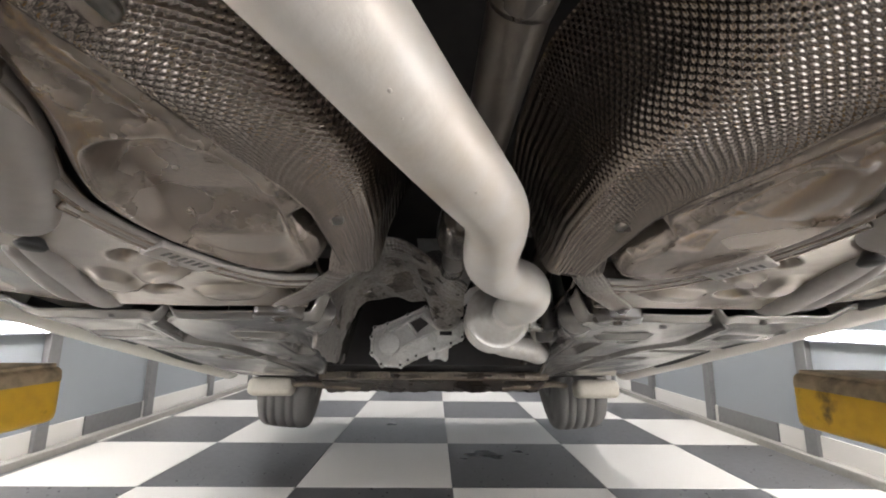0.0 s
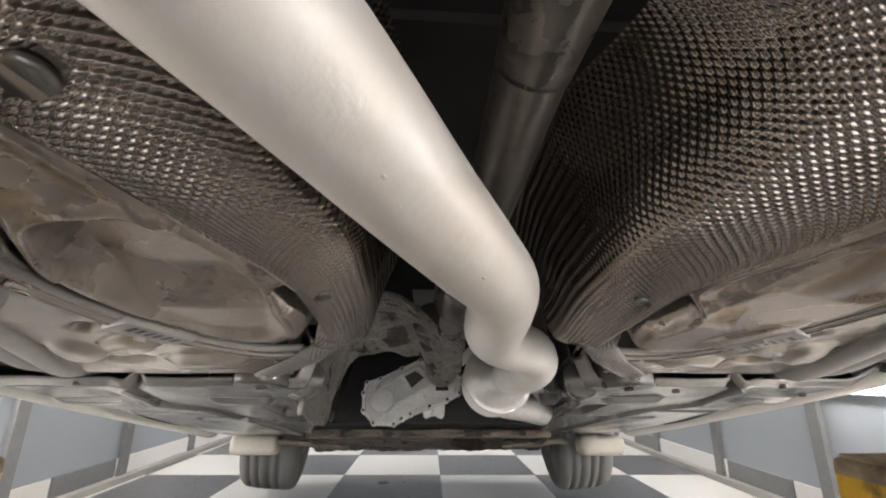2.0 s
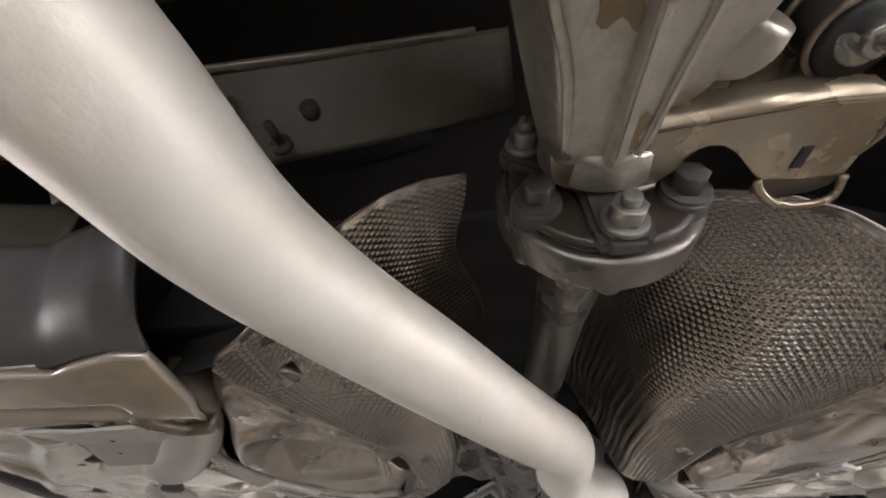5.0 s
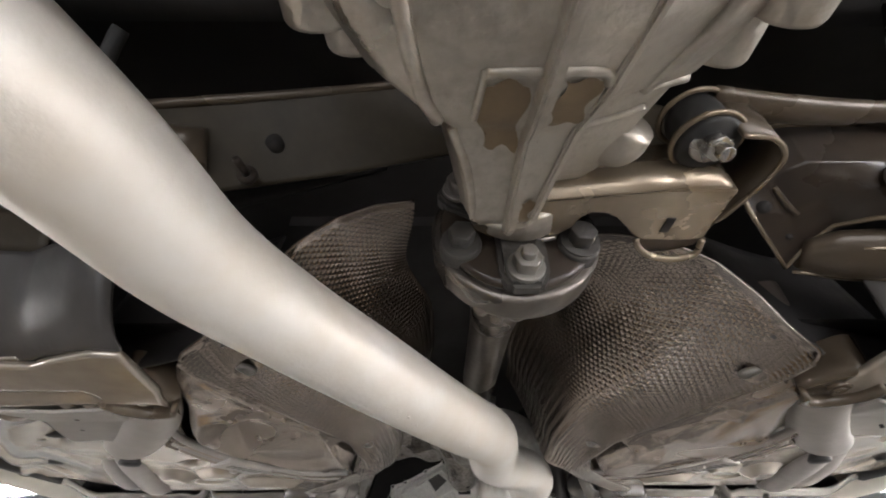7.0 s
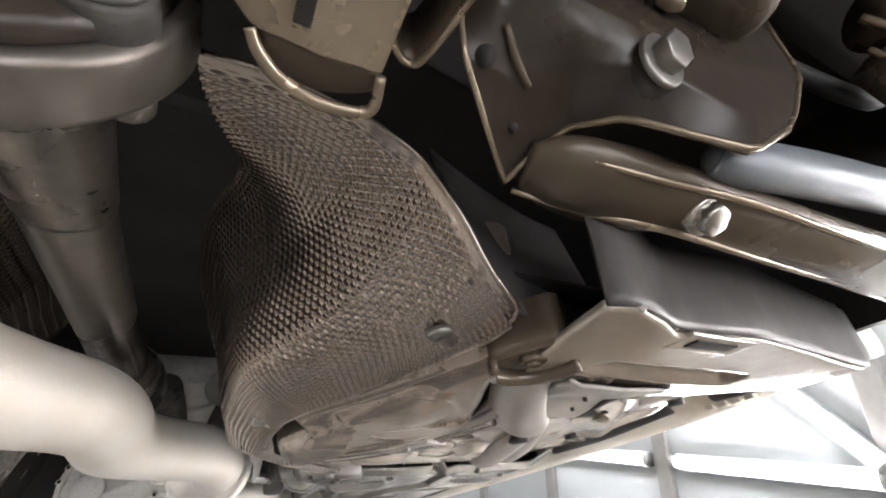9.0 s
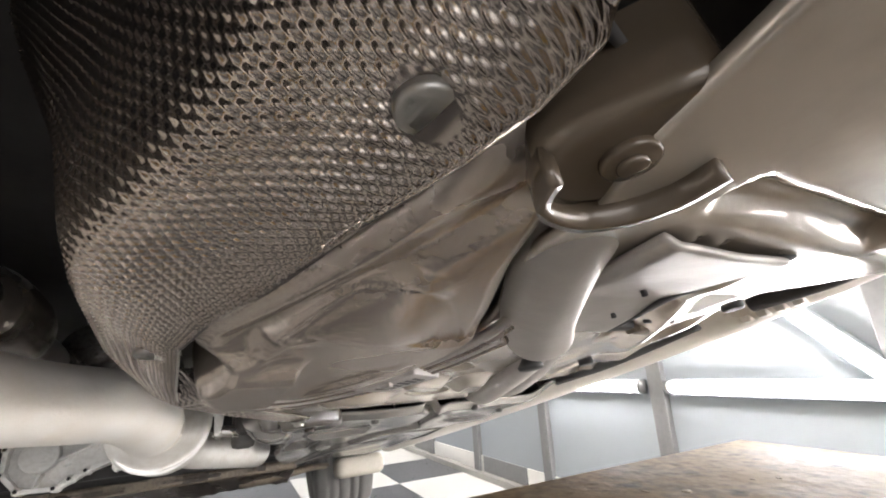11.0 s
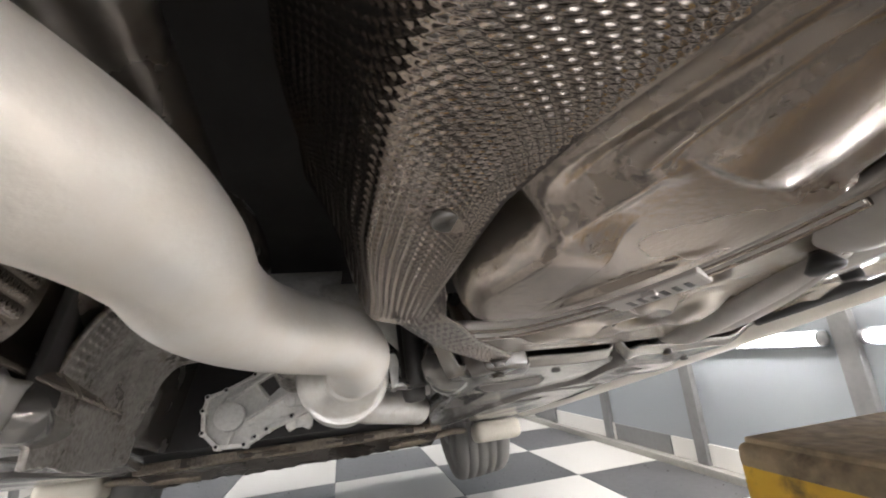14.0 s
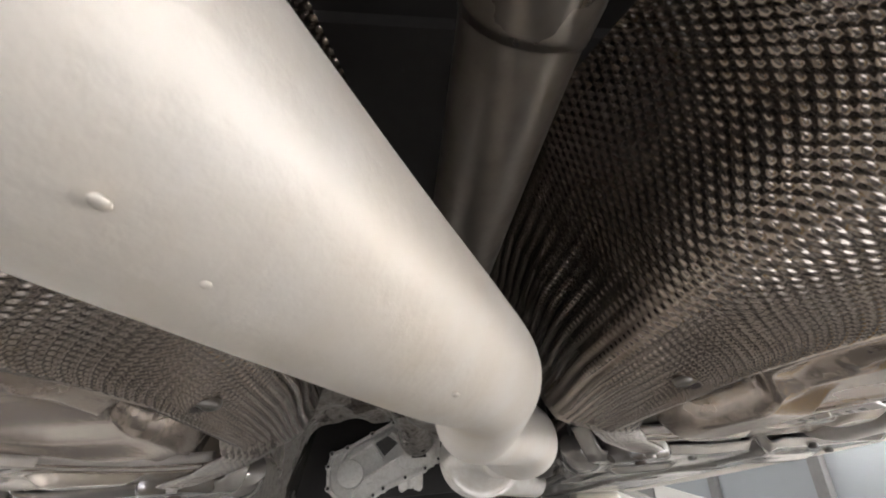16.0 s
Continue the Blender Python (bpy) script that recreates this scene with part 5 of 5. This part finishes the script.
    hump = dished("bracket_tab", [(0.268, 0.585), (0.285, 0.572), (0.325, 0.574), (0.345, 0.59), (0.35, 0.63), (0.30, 0.645), (0.262, 0.62)], (0.305, 0.607), -0.004, lambda x, y: 0 * x, M_LINER, car, s, rings=8, wall=0.03, edge=0.008, n=4)
    part("bolt", bolt_bm((s * 0.303, 0.604, -0.003), r=0.008, h=0.004, washer=1.7), M_DARK_STEEL, hump)
    for x, y in ((0.59, 0.615), (0.42, 0.66), (0.70, 0.70), (0.45, 1.15), (0.36, 1.12)):
        part("fastener", cyl_bm((s * x, y, 0.006), (s * x, y, -0.002), 0.007, 18, bevel=0.002), M_DARK_CAST, under)
    # dark box, colour in place of the pocket's shade
    part("dark_pocket", box_bm(s * 0.56, s * 0.61, 0.588, 0.62, 0.014, 0.034, 0.008), M_RUBBER, under, smooth=False)

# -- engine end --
# black backing added round the engine end, engine bay shade as colour
box("bulkhead", (-0.78, 0.78, 1.46, 1.50, 0.02, 0.42), M_BLACK, car, label="black bulkhead, shade put into its colour")
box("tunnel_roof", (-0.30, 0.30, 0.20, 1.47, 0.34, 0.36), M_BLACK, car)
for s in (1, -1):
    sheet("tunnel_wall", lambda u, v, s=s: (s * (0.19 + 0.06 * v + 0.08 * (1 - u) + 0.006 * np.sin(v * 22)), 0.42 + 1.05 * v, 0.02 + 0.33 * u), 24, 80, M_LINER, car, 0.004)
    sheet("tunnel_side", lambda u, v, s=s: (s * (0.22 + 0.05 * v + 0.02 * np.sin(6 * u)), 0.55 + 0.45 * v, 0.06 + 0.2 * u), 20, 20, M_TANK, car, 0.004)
# added black sheets close the body above, dark by colour
box("floor_pan", (-0.86, 0.86, -0.2, 1.5, 0.36, 0.38), M_BLACK, car, label="black closing floor pan, shade put into its colour")
box("front_pan", (-0.80, 0.80, 1.5, 2.75, 0.02, 0.05), M_BLACK, car, label="black sheet that closes the front end below")
gearbox = part("gearbox", sweep_bm([(0.030, 1.02, 0.335, 0.10), (0.030, 1.08, 0.290, 0.088), (0.029, 1.15, 0.235, 0.066), (0.028, 1.21, 0.190, 0.056), (0.028, 1.28, 0.155, 0.054)], 36, 8), M_GEAR, car, "grey cast gearbox housing")
part("flange_ring", sweep_bm([(0.030, 1.09, 0.283, 0.088), (0.030, 1.098, 0.277, 0.093), (0.030, 1.106, 0.271, 0.084)], 36, raw=True), M_GEAR, gearbox)
for x, y, z, r in ((0.115, 1.0, 0.19, 0.020), (0.14, 1.0, 0.13, 0.018)):
    part("boss", cyl_bm((x, y - 0.02, z), (x, y + 0.05, z), r, 18, bevel=0.004), M_DARK_CAST, gearbox)


# a second, dusty shield arching from the tray up over the gearbox tail
RIM_BACK = smooth_path([(-0.272, -0.03, 0, 0), (-0.270, 0.018, 0, 0), (-0.260, 0.083, 0, 0), (-0.226, 0.155, 0, 0), (-0.178, 0.203, 0, 0), (-0.118, 0.216, 0, 0), (-0.062, 0.187, 0, 0), (-0.005, 0.138, 0, 0), (0.045, 0.105, 0, 0)], 6)
RIM_FRONT = smooth_path([(-0.290, -0.03, 0, 0), (-0.280, 0.010, 0, 0), (-0.262, 0.082, 0, 0), (-0.238, 0.138, 0, 0), (-0.187, 0.162, 0, 0), (-0.109, 0.165, 0, 0), (-0.047, 0.160, 0, 0), (-0.008, 0.124, 0, 0), (0.070, 0.115, 0, 0)], 6)


def front_shield(u, v):
    t = np.linspace(0, 1, len(RIM_BACK))
    bx, bz = np.interp(u, t, RIM_BACK[:, 0]), np.interp(u, t, RIM_BACK[:, 1])
    fx, fz = np.interp(u, t, RIM_FRONT[:, 0]), np.interp(u, t, RIM_FRONT[:, 1])
    up = 0.020 * np.sin(math.pi * v) * np.sin(math.pi * u)
    dimple = 0.0020 * (np.sin(u * 170 + 0.5 * v * 100) * np.sin(u * 170 - 0.5 * v * 100)) * (1 - 0.9 * sstep(0.16, 0.26, v))
    crease = 0.006 * np.sin(v * 9 + 3 * np.sin(u * 7)) + 0.005 * np.sin(u * 31 + 5 * v) * np.sin(v * 17) * sstep(0.2, 0.4, v) + 0.004 * np.abs(np.sin(u * 23 - 9 * v)) * sstep(0.25, 0.5, v)
    return bx * (1 - v) + fx * v, 0.75 + 0.34 * v + dimple, bz * (1 - v) + fz * v + up + dimple + crease


part("funnel", sweep_bm([(-0.020, 0.90, 0.215, 0.050), (-0.004, 0.97, 0.185, 0.047), (0.012, 1.06, 0.150, 0.044), (0.020, 1.13, 0.128, 0.043), (0.022, 1.15, 0.122, 0.036)], 32, 6), M_SHIELD_GREY, gearbox)
second = sheet("front_shield", front_shield, 300, 170, M_SHIELD_GREY, car, 0.003, "dusty grey dimpled shield over the gearbox tail")
part("shield_lip", sweep_bm([(p[0], 0.75, p[1] + 0.001, 0.005) for p in RIM_BACK], 10, raw=True), M_SHIELD_GREY, second)
part("heat_cover", sweep_bm([(0.10, 1.02, 0.26, 0.055), (0.16, 0.98, 0.235, 0.06), (0.22, 0.94, 0.18, 0.055), (0.25, 0.92, 0.12, 0.03)], 22, 8, squash=0.7), M_GEAR, gearbox)
part("right_strut", merge(cyl_bm((0.235, 0.80, 0.02), (0.235, 0.80, 0.14), 0.018, 20, bevel=0.004), box_bm(0.215, 0.255, 0.82, 0.85, 0.0, 0.16, 0.012)), M_DARK_CAST, gearbox)
part("oxygen_sensor", merge(cyl_bm((0.185, 0.80, 0.03), (0.225, 0.80, 0.025), 0.009, 16, bevel=0.001), cyl_bm((0.19, 0.80, 0.03), (0.198, 0.80, 0.029), 0.014, 6)), M_BOLT, exhaust, "steel sensor")
part("grey_can", merge(sweep_bm([(0.238, 0.95, 0.058, 0.030), (0.250, 0.95, 0.060, 0.042), (0.300, 0.955, 0.072, 0.043), (0.318, 0.955, 0.076, 0.034)], 28, 6), sweep_bm([(0.262, 0.95, 0.063, 0.0445), (0.268, 0.95, 0.064, 0.0445)], 28, raw=True)), M_GEAR, gearbox)

# transfer case cover: a long casting with a bolted rim and raised webs
TC_Y = 1.37
TC = [(-0.222, 0.100), (-0.213, 0.133), (-0.170, 0.146), (-0.037, 0.209), (-0.012, 0.186), (0.031, 0.165), (0.099, 0.158), (0.093, 0.102), (0.053, 0.080), (-0.067, 0.036), (-0.120, 0.006), (-0.185, 0.009), (-0.219, 0.046)]


def web_bm(p, q, w, y0, y1):
    """An upright web from p to q, in the x, z of the cover."""
    a, b = Vector((p[0], 0, p[1])), Vector((q[0], 0, q[1]))
    d = b - a
    m = Matrix.Translation((a + b) / 2) @ Matrix.Rotation(-math.atan2(d.z, d.x), 4, "Y")
    return box_bm(-d.length / 2, d.length / 2, y0, y1, -w / 2, w / 2, 0.0015, m=m)


tcm = Matrix.Translation((0, TC_Y, 0))
cover = part("transfer_case", plate_bm(TC, 0.05, tcm, 0.005), M_TC_BASE, car, "bright cast transfer case cover with bolts", smooth=False)
part("bearing_cap", cyl_bm((-0.160, TC_Y + 0.002, 0.080), (-0.160, TC_Y - 0.026, 0.080), 0.037, 40, bevel=0.003), M_CAST, cover)
for k in range(len(TC)):
    part("rim_web", web_bm(TC[k], TC[(k + 1) % len(TC)], 0.010, TC_Y - 0.024, TC_Y + 0.02), M_CAST, cover, smooth=False)
for p, q in (((-0.165, 0.122), (-0.045, 0.186)), ((-0.100, 0.158), (-0.066, 0.110)), ((-0.122, 0.066), (0.030, 0.142)), ((-0.045, 0.190), (-0.012, 0.158)), ((-0.012, 0.158), (0.030, 0.142)), ((-0.185, 0.115), (-0.168, 0.144)), ((-0.150, 0.040), (-0.160, 0.010))):
    part("web", web_bm(p, q, 0.006, TC_Y - 0.030, TC_Y + 0.01), M_CAST, cover, smooth=False)
# dark plate on the cover, shade of a recess put into colour
part("pocket", plate_bm([(-0.092, 0.160), (-0.056, 0.179), (-0.024, 0.156), (-0.064, 0.122)], 0.006, Matrix.Translation((0, TC_Y - 0.003, 0)), 0.0), M_DARK_CAST, cover, "dark plate for the shade in a pocket", smooth=False)
for x, z in TC + [(-0.10, 0.180), (-0.005, 0.060), (-0.095, 0.022), (0.065, 0.162)]:
    part("rim_bolt", merge(cyl_bm((x, TC_Y + 0.02, z), (x, TC_Y - 0.026, z), 0.0085, 18, bevel=0.002), cyl_bm((x, TC_Y - 0.025, z), (x, TC_Y - 0.033, z), 0.0058, 6)), M_CAST, cover)
    # black disc on the bolt for the shade in its hole
    part("bolt_hole", cyl_bm((x, TC_Y - 0.030, z), (x, TC_Y - 0.0336, z), 0.0042, 12), M_BLACK, cover)
part("lower_flange", plate_bm([(-0.140, 0.036), (-0.122, 0.064), (0.030, 0.140), (0.092, 0.150), (0.088, 0.104), (0.050, 0.084), (-0.069, 0.040), (-0.118, 0.012)], 0.02, Matrix.Translation((0, TC_Y - 0.010, 0)), 0.003), M_CAST, cover, smooth=False)
part("side_housing", merge(box_bm(-0.010, 0.085, TC_Y - 0.02, TC_Y + 0.03, 0.085, 0.135, 0.012), cyl_bm((-0.010, TC_Y - 0.03, 0.102), (-0.010, TC_Y, 0.102), 0.016, 24, bevel=0.003), cyl_bm((0.070, TC_Y - 0.028, 0.125), (0.070, TC_Y, 0.125), 0.012, 20, bevel=0.003)), M_CAST, cover)
# black bar on the housing, slot shade as colour
part("slot", box_bm(0.015, 0.058, TC_Y - 0.0235, TC_Y - 0.018, 0.110, 0.124, 0.002), M_BLACK, cover, smooth=False)
part("drain_foot", plate_bm([(-0.028, 0.080), (0.050, 0.082), (0.046, 0.030), (0.030, 0.026), (0.026, 0.036), (-0.004, 0.036), (-0.008, 0.026), (-0.022, 0.030)], 0.035, Matrix.Translation((0, TC_Y + 0.015, 0)), 0.004), M_CAST, cover, smooth=False)

# front subframe with a rusty edge, and the torn splash guard under it
sub = part("front_subframe", box_bm(-0.44, 0.46, 1.56, 1.60, -0.022, 0.008, 0.008), M_RUST, car, "rusty brown front subframe edge")
random.seed(7)


def guard_fn(u, v):
    x = -0.44 + 0.90 * u
    return x, 1.60 + 0.16 * v, -0.020 - 0.036 * v - (0.0016 * np.sin(47 * u) + 0.0022 * np.sin(19 * u + 1) + 0.0014 * np.sin(113 * u)) * v
sheet("splash_guard", guard_fn, 160, 16, M_DARK_STEEL, sub, 0.004, "dark bent splash guard")
for k in range(26):
    x = random.uniform(-0.42, 0.44)
    w = random.uniform(0.015, 0.06)
    part("scale", box_bm(x - w, x + w, 1.555, 1.565, random.uniform(-0.022, -0.012), random.uniform(-0.004, 0.009), 0.003), M_RUST if k % 3 else M_DARK_STEEL, sub, smooth=False)
for s in (1, -1):
    part("lower_arm", sweep_bm([(s * 0.30, 1.72, -0.045, 0.02), (s * 0.42, 1.70, -0.035, 0.024), (s * 0.55, 1.80, -0.02, 0.02), (s * 0.66, 1.95, -0.02, 0.018)], 14, 6, squash=0.6), M_RUST, car, "rusty front control arm")
    wing = CAR_INV @ Vector((0.742 if s > 0 else -0.728, 1.98, 0.330))
    part("fender_edge", box_bm(wing.x - 0.098, wing.x + 0.098, wing.y - 0.05, wing.y + 0.05, wing.z - 0.037, wing.z + 0.042, 0.034, segs=6), M_WING, car, "cream painted wing edge behind the wheel")

# wheels
TREAD = [(-0.110, 0.19), (-0.118, 0.23), (-0.120, 0.265), (-0.114, 0.284), (-0.104, 0.2925), (-0.092, 0.297), (-0.078, 0.299), (-0.074, 0.291), (-0.068, 0.291), (-0.064, 0.3), (-0.040, 0.301), (-0.036, 0.292), (-0.029, 0.292), (-0.025, 0.301), (0.006, 0.301), (0.010, 0.292), (0.017, 0.292), (0.021, 0.301), (0.045, 0.3), (0.049, 0.291), (0.055, 0.291), (0.059, 0.3), (0.078, 0.299), (0.092, 0.297), (0.104, 0.2925), (0.114, 0.284), (0.120, 0.265), (0.118, 0.23), (0.110, 0.19)]
for s in (1, -1):
    c = CAR_INV @ Vector((s * 0.722 - 0.005, 2.33, 0.386))
    wheel = part("tyre", sweep_bm([(x, 0, 0, r) for x, r in TREAD], 72, raw=True, caps=False), M_TYRE, car, "worn black front tyre")
    wheel.location = c
    wheel.rotation_euler = (0, s * radians(-5), s * radians(-6))
    part("rim", merge(cyl_bm((-0.105, 0, 0), (0.105, 0, 0), 0.195, 40, bevel=0.01), cyl_bm((-s * 0.12, 0, 0), (-s * 0.10, 0, 0), 0.14, 32, bevel=0.004)), M_DARK_CAST, wheel, "dirty steel rim")

# -- body shell that closes the car above --
for s in (1, -1):
    box("body_side", (s * 0.862, s * 0.885, -1.3, 2.7, 0.10, 1.0), M_WHITE, car, label="white painted body side")
    # added black inner side, keeps the underbody's edge dark
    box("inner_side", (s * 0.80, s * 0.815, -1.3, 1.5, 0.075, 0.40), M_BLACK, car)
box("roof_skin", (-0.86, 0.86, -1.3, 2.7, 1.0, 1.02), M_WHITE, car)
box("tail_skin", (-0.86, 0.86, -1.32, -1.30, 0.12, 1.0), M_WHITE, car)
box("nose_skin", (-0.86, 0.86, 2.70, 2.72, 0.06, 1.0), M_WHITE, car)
# added black sheet, carries the dark on towards the tail
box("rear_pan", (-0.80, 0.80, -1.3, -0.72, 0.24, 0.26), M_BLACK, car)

# ---- floor tiles ----
def tile_mesh(name, material):
    bm = box_bm(-TILE / 2 + 0.001, TILE / 2 - 0.001, -TILE / 2 + 0.001, TILE / 2 - 0.001, -0.008, 0.0, 0.0012, segs=1)
    me = bpy.data.meshes.new(name)
    bm.to_mesh(me)
    bm.free()
    me.materials.append(material)
    return me


white_tile, grey_tile = tile_mesh("white_tile", M_TILE_W), tile_mesh("grey_tile", M_TILE_D)
for i in range(-3, 5):
    for j in range(-10, 6):
        cx, cy = GX + (i + 0.5) * TILE, GY + (j + 0.5) * TILE
        if abs(cx) > WALL + 0.29 or not Y0 - 0.2 < cy < Y1 + 0.2:
            continue
        ob = new("tile", white_tile if (i - j) % 2 else grey_tile)
        ob.location = (cx, cy, 0)
        ob.parent = floor

# oil spots on a grey tile
random.seed(11)
M_OIL = mat("dark_oil", (0.012, 0.011, 0.011), 0.15, 0.0, 0.2, 20)
for x, y, r in ((0.245, 2.165, 0.075), (0.295, 2.12, 0.045), (0.15, 2.09, 0.020), (0.42, 2.20, 0.030), (-0.26, 2.75, 0.03)):
    bm = bmesh.new()
    ring = []
    for k in range(26):
        a = 2 * math.pi * k / 26
        q = r * (1 + 0.28 * math.sin(3 * a + x * 40) + random.uniform(-0.14, 0.14))
        ring.append(bm.verts.new((q * math.cos(a), 0.6 * q * math.sin(a), 0.0)))
    top = bmesh.ops.extrude_face_region(bm, geom=[bm.faces.new(ring)])
    bmesh.ops.translate(bm, vec=(0, 0, 0.0008), verts=[v for v in top["geom"] if isinstance(v, bmesh.types.BMVert)])
    bmesh.ops.recalc_face_normals(bm, faces=bm.faces)
    spot = part("oil_spot", bm, M_OIL, None, smooth=False)
    spot.location = (x, y, 0.0002)
    tagged(spot, "dark oil spot spilled on a grey floor tile", "stain", "oil spots")
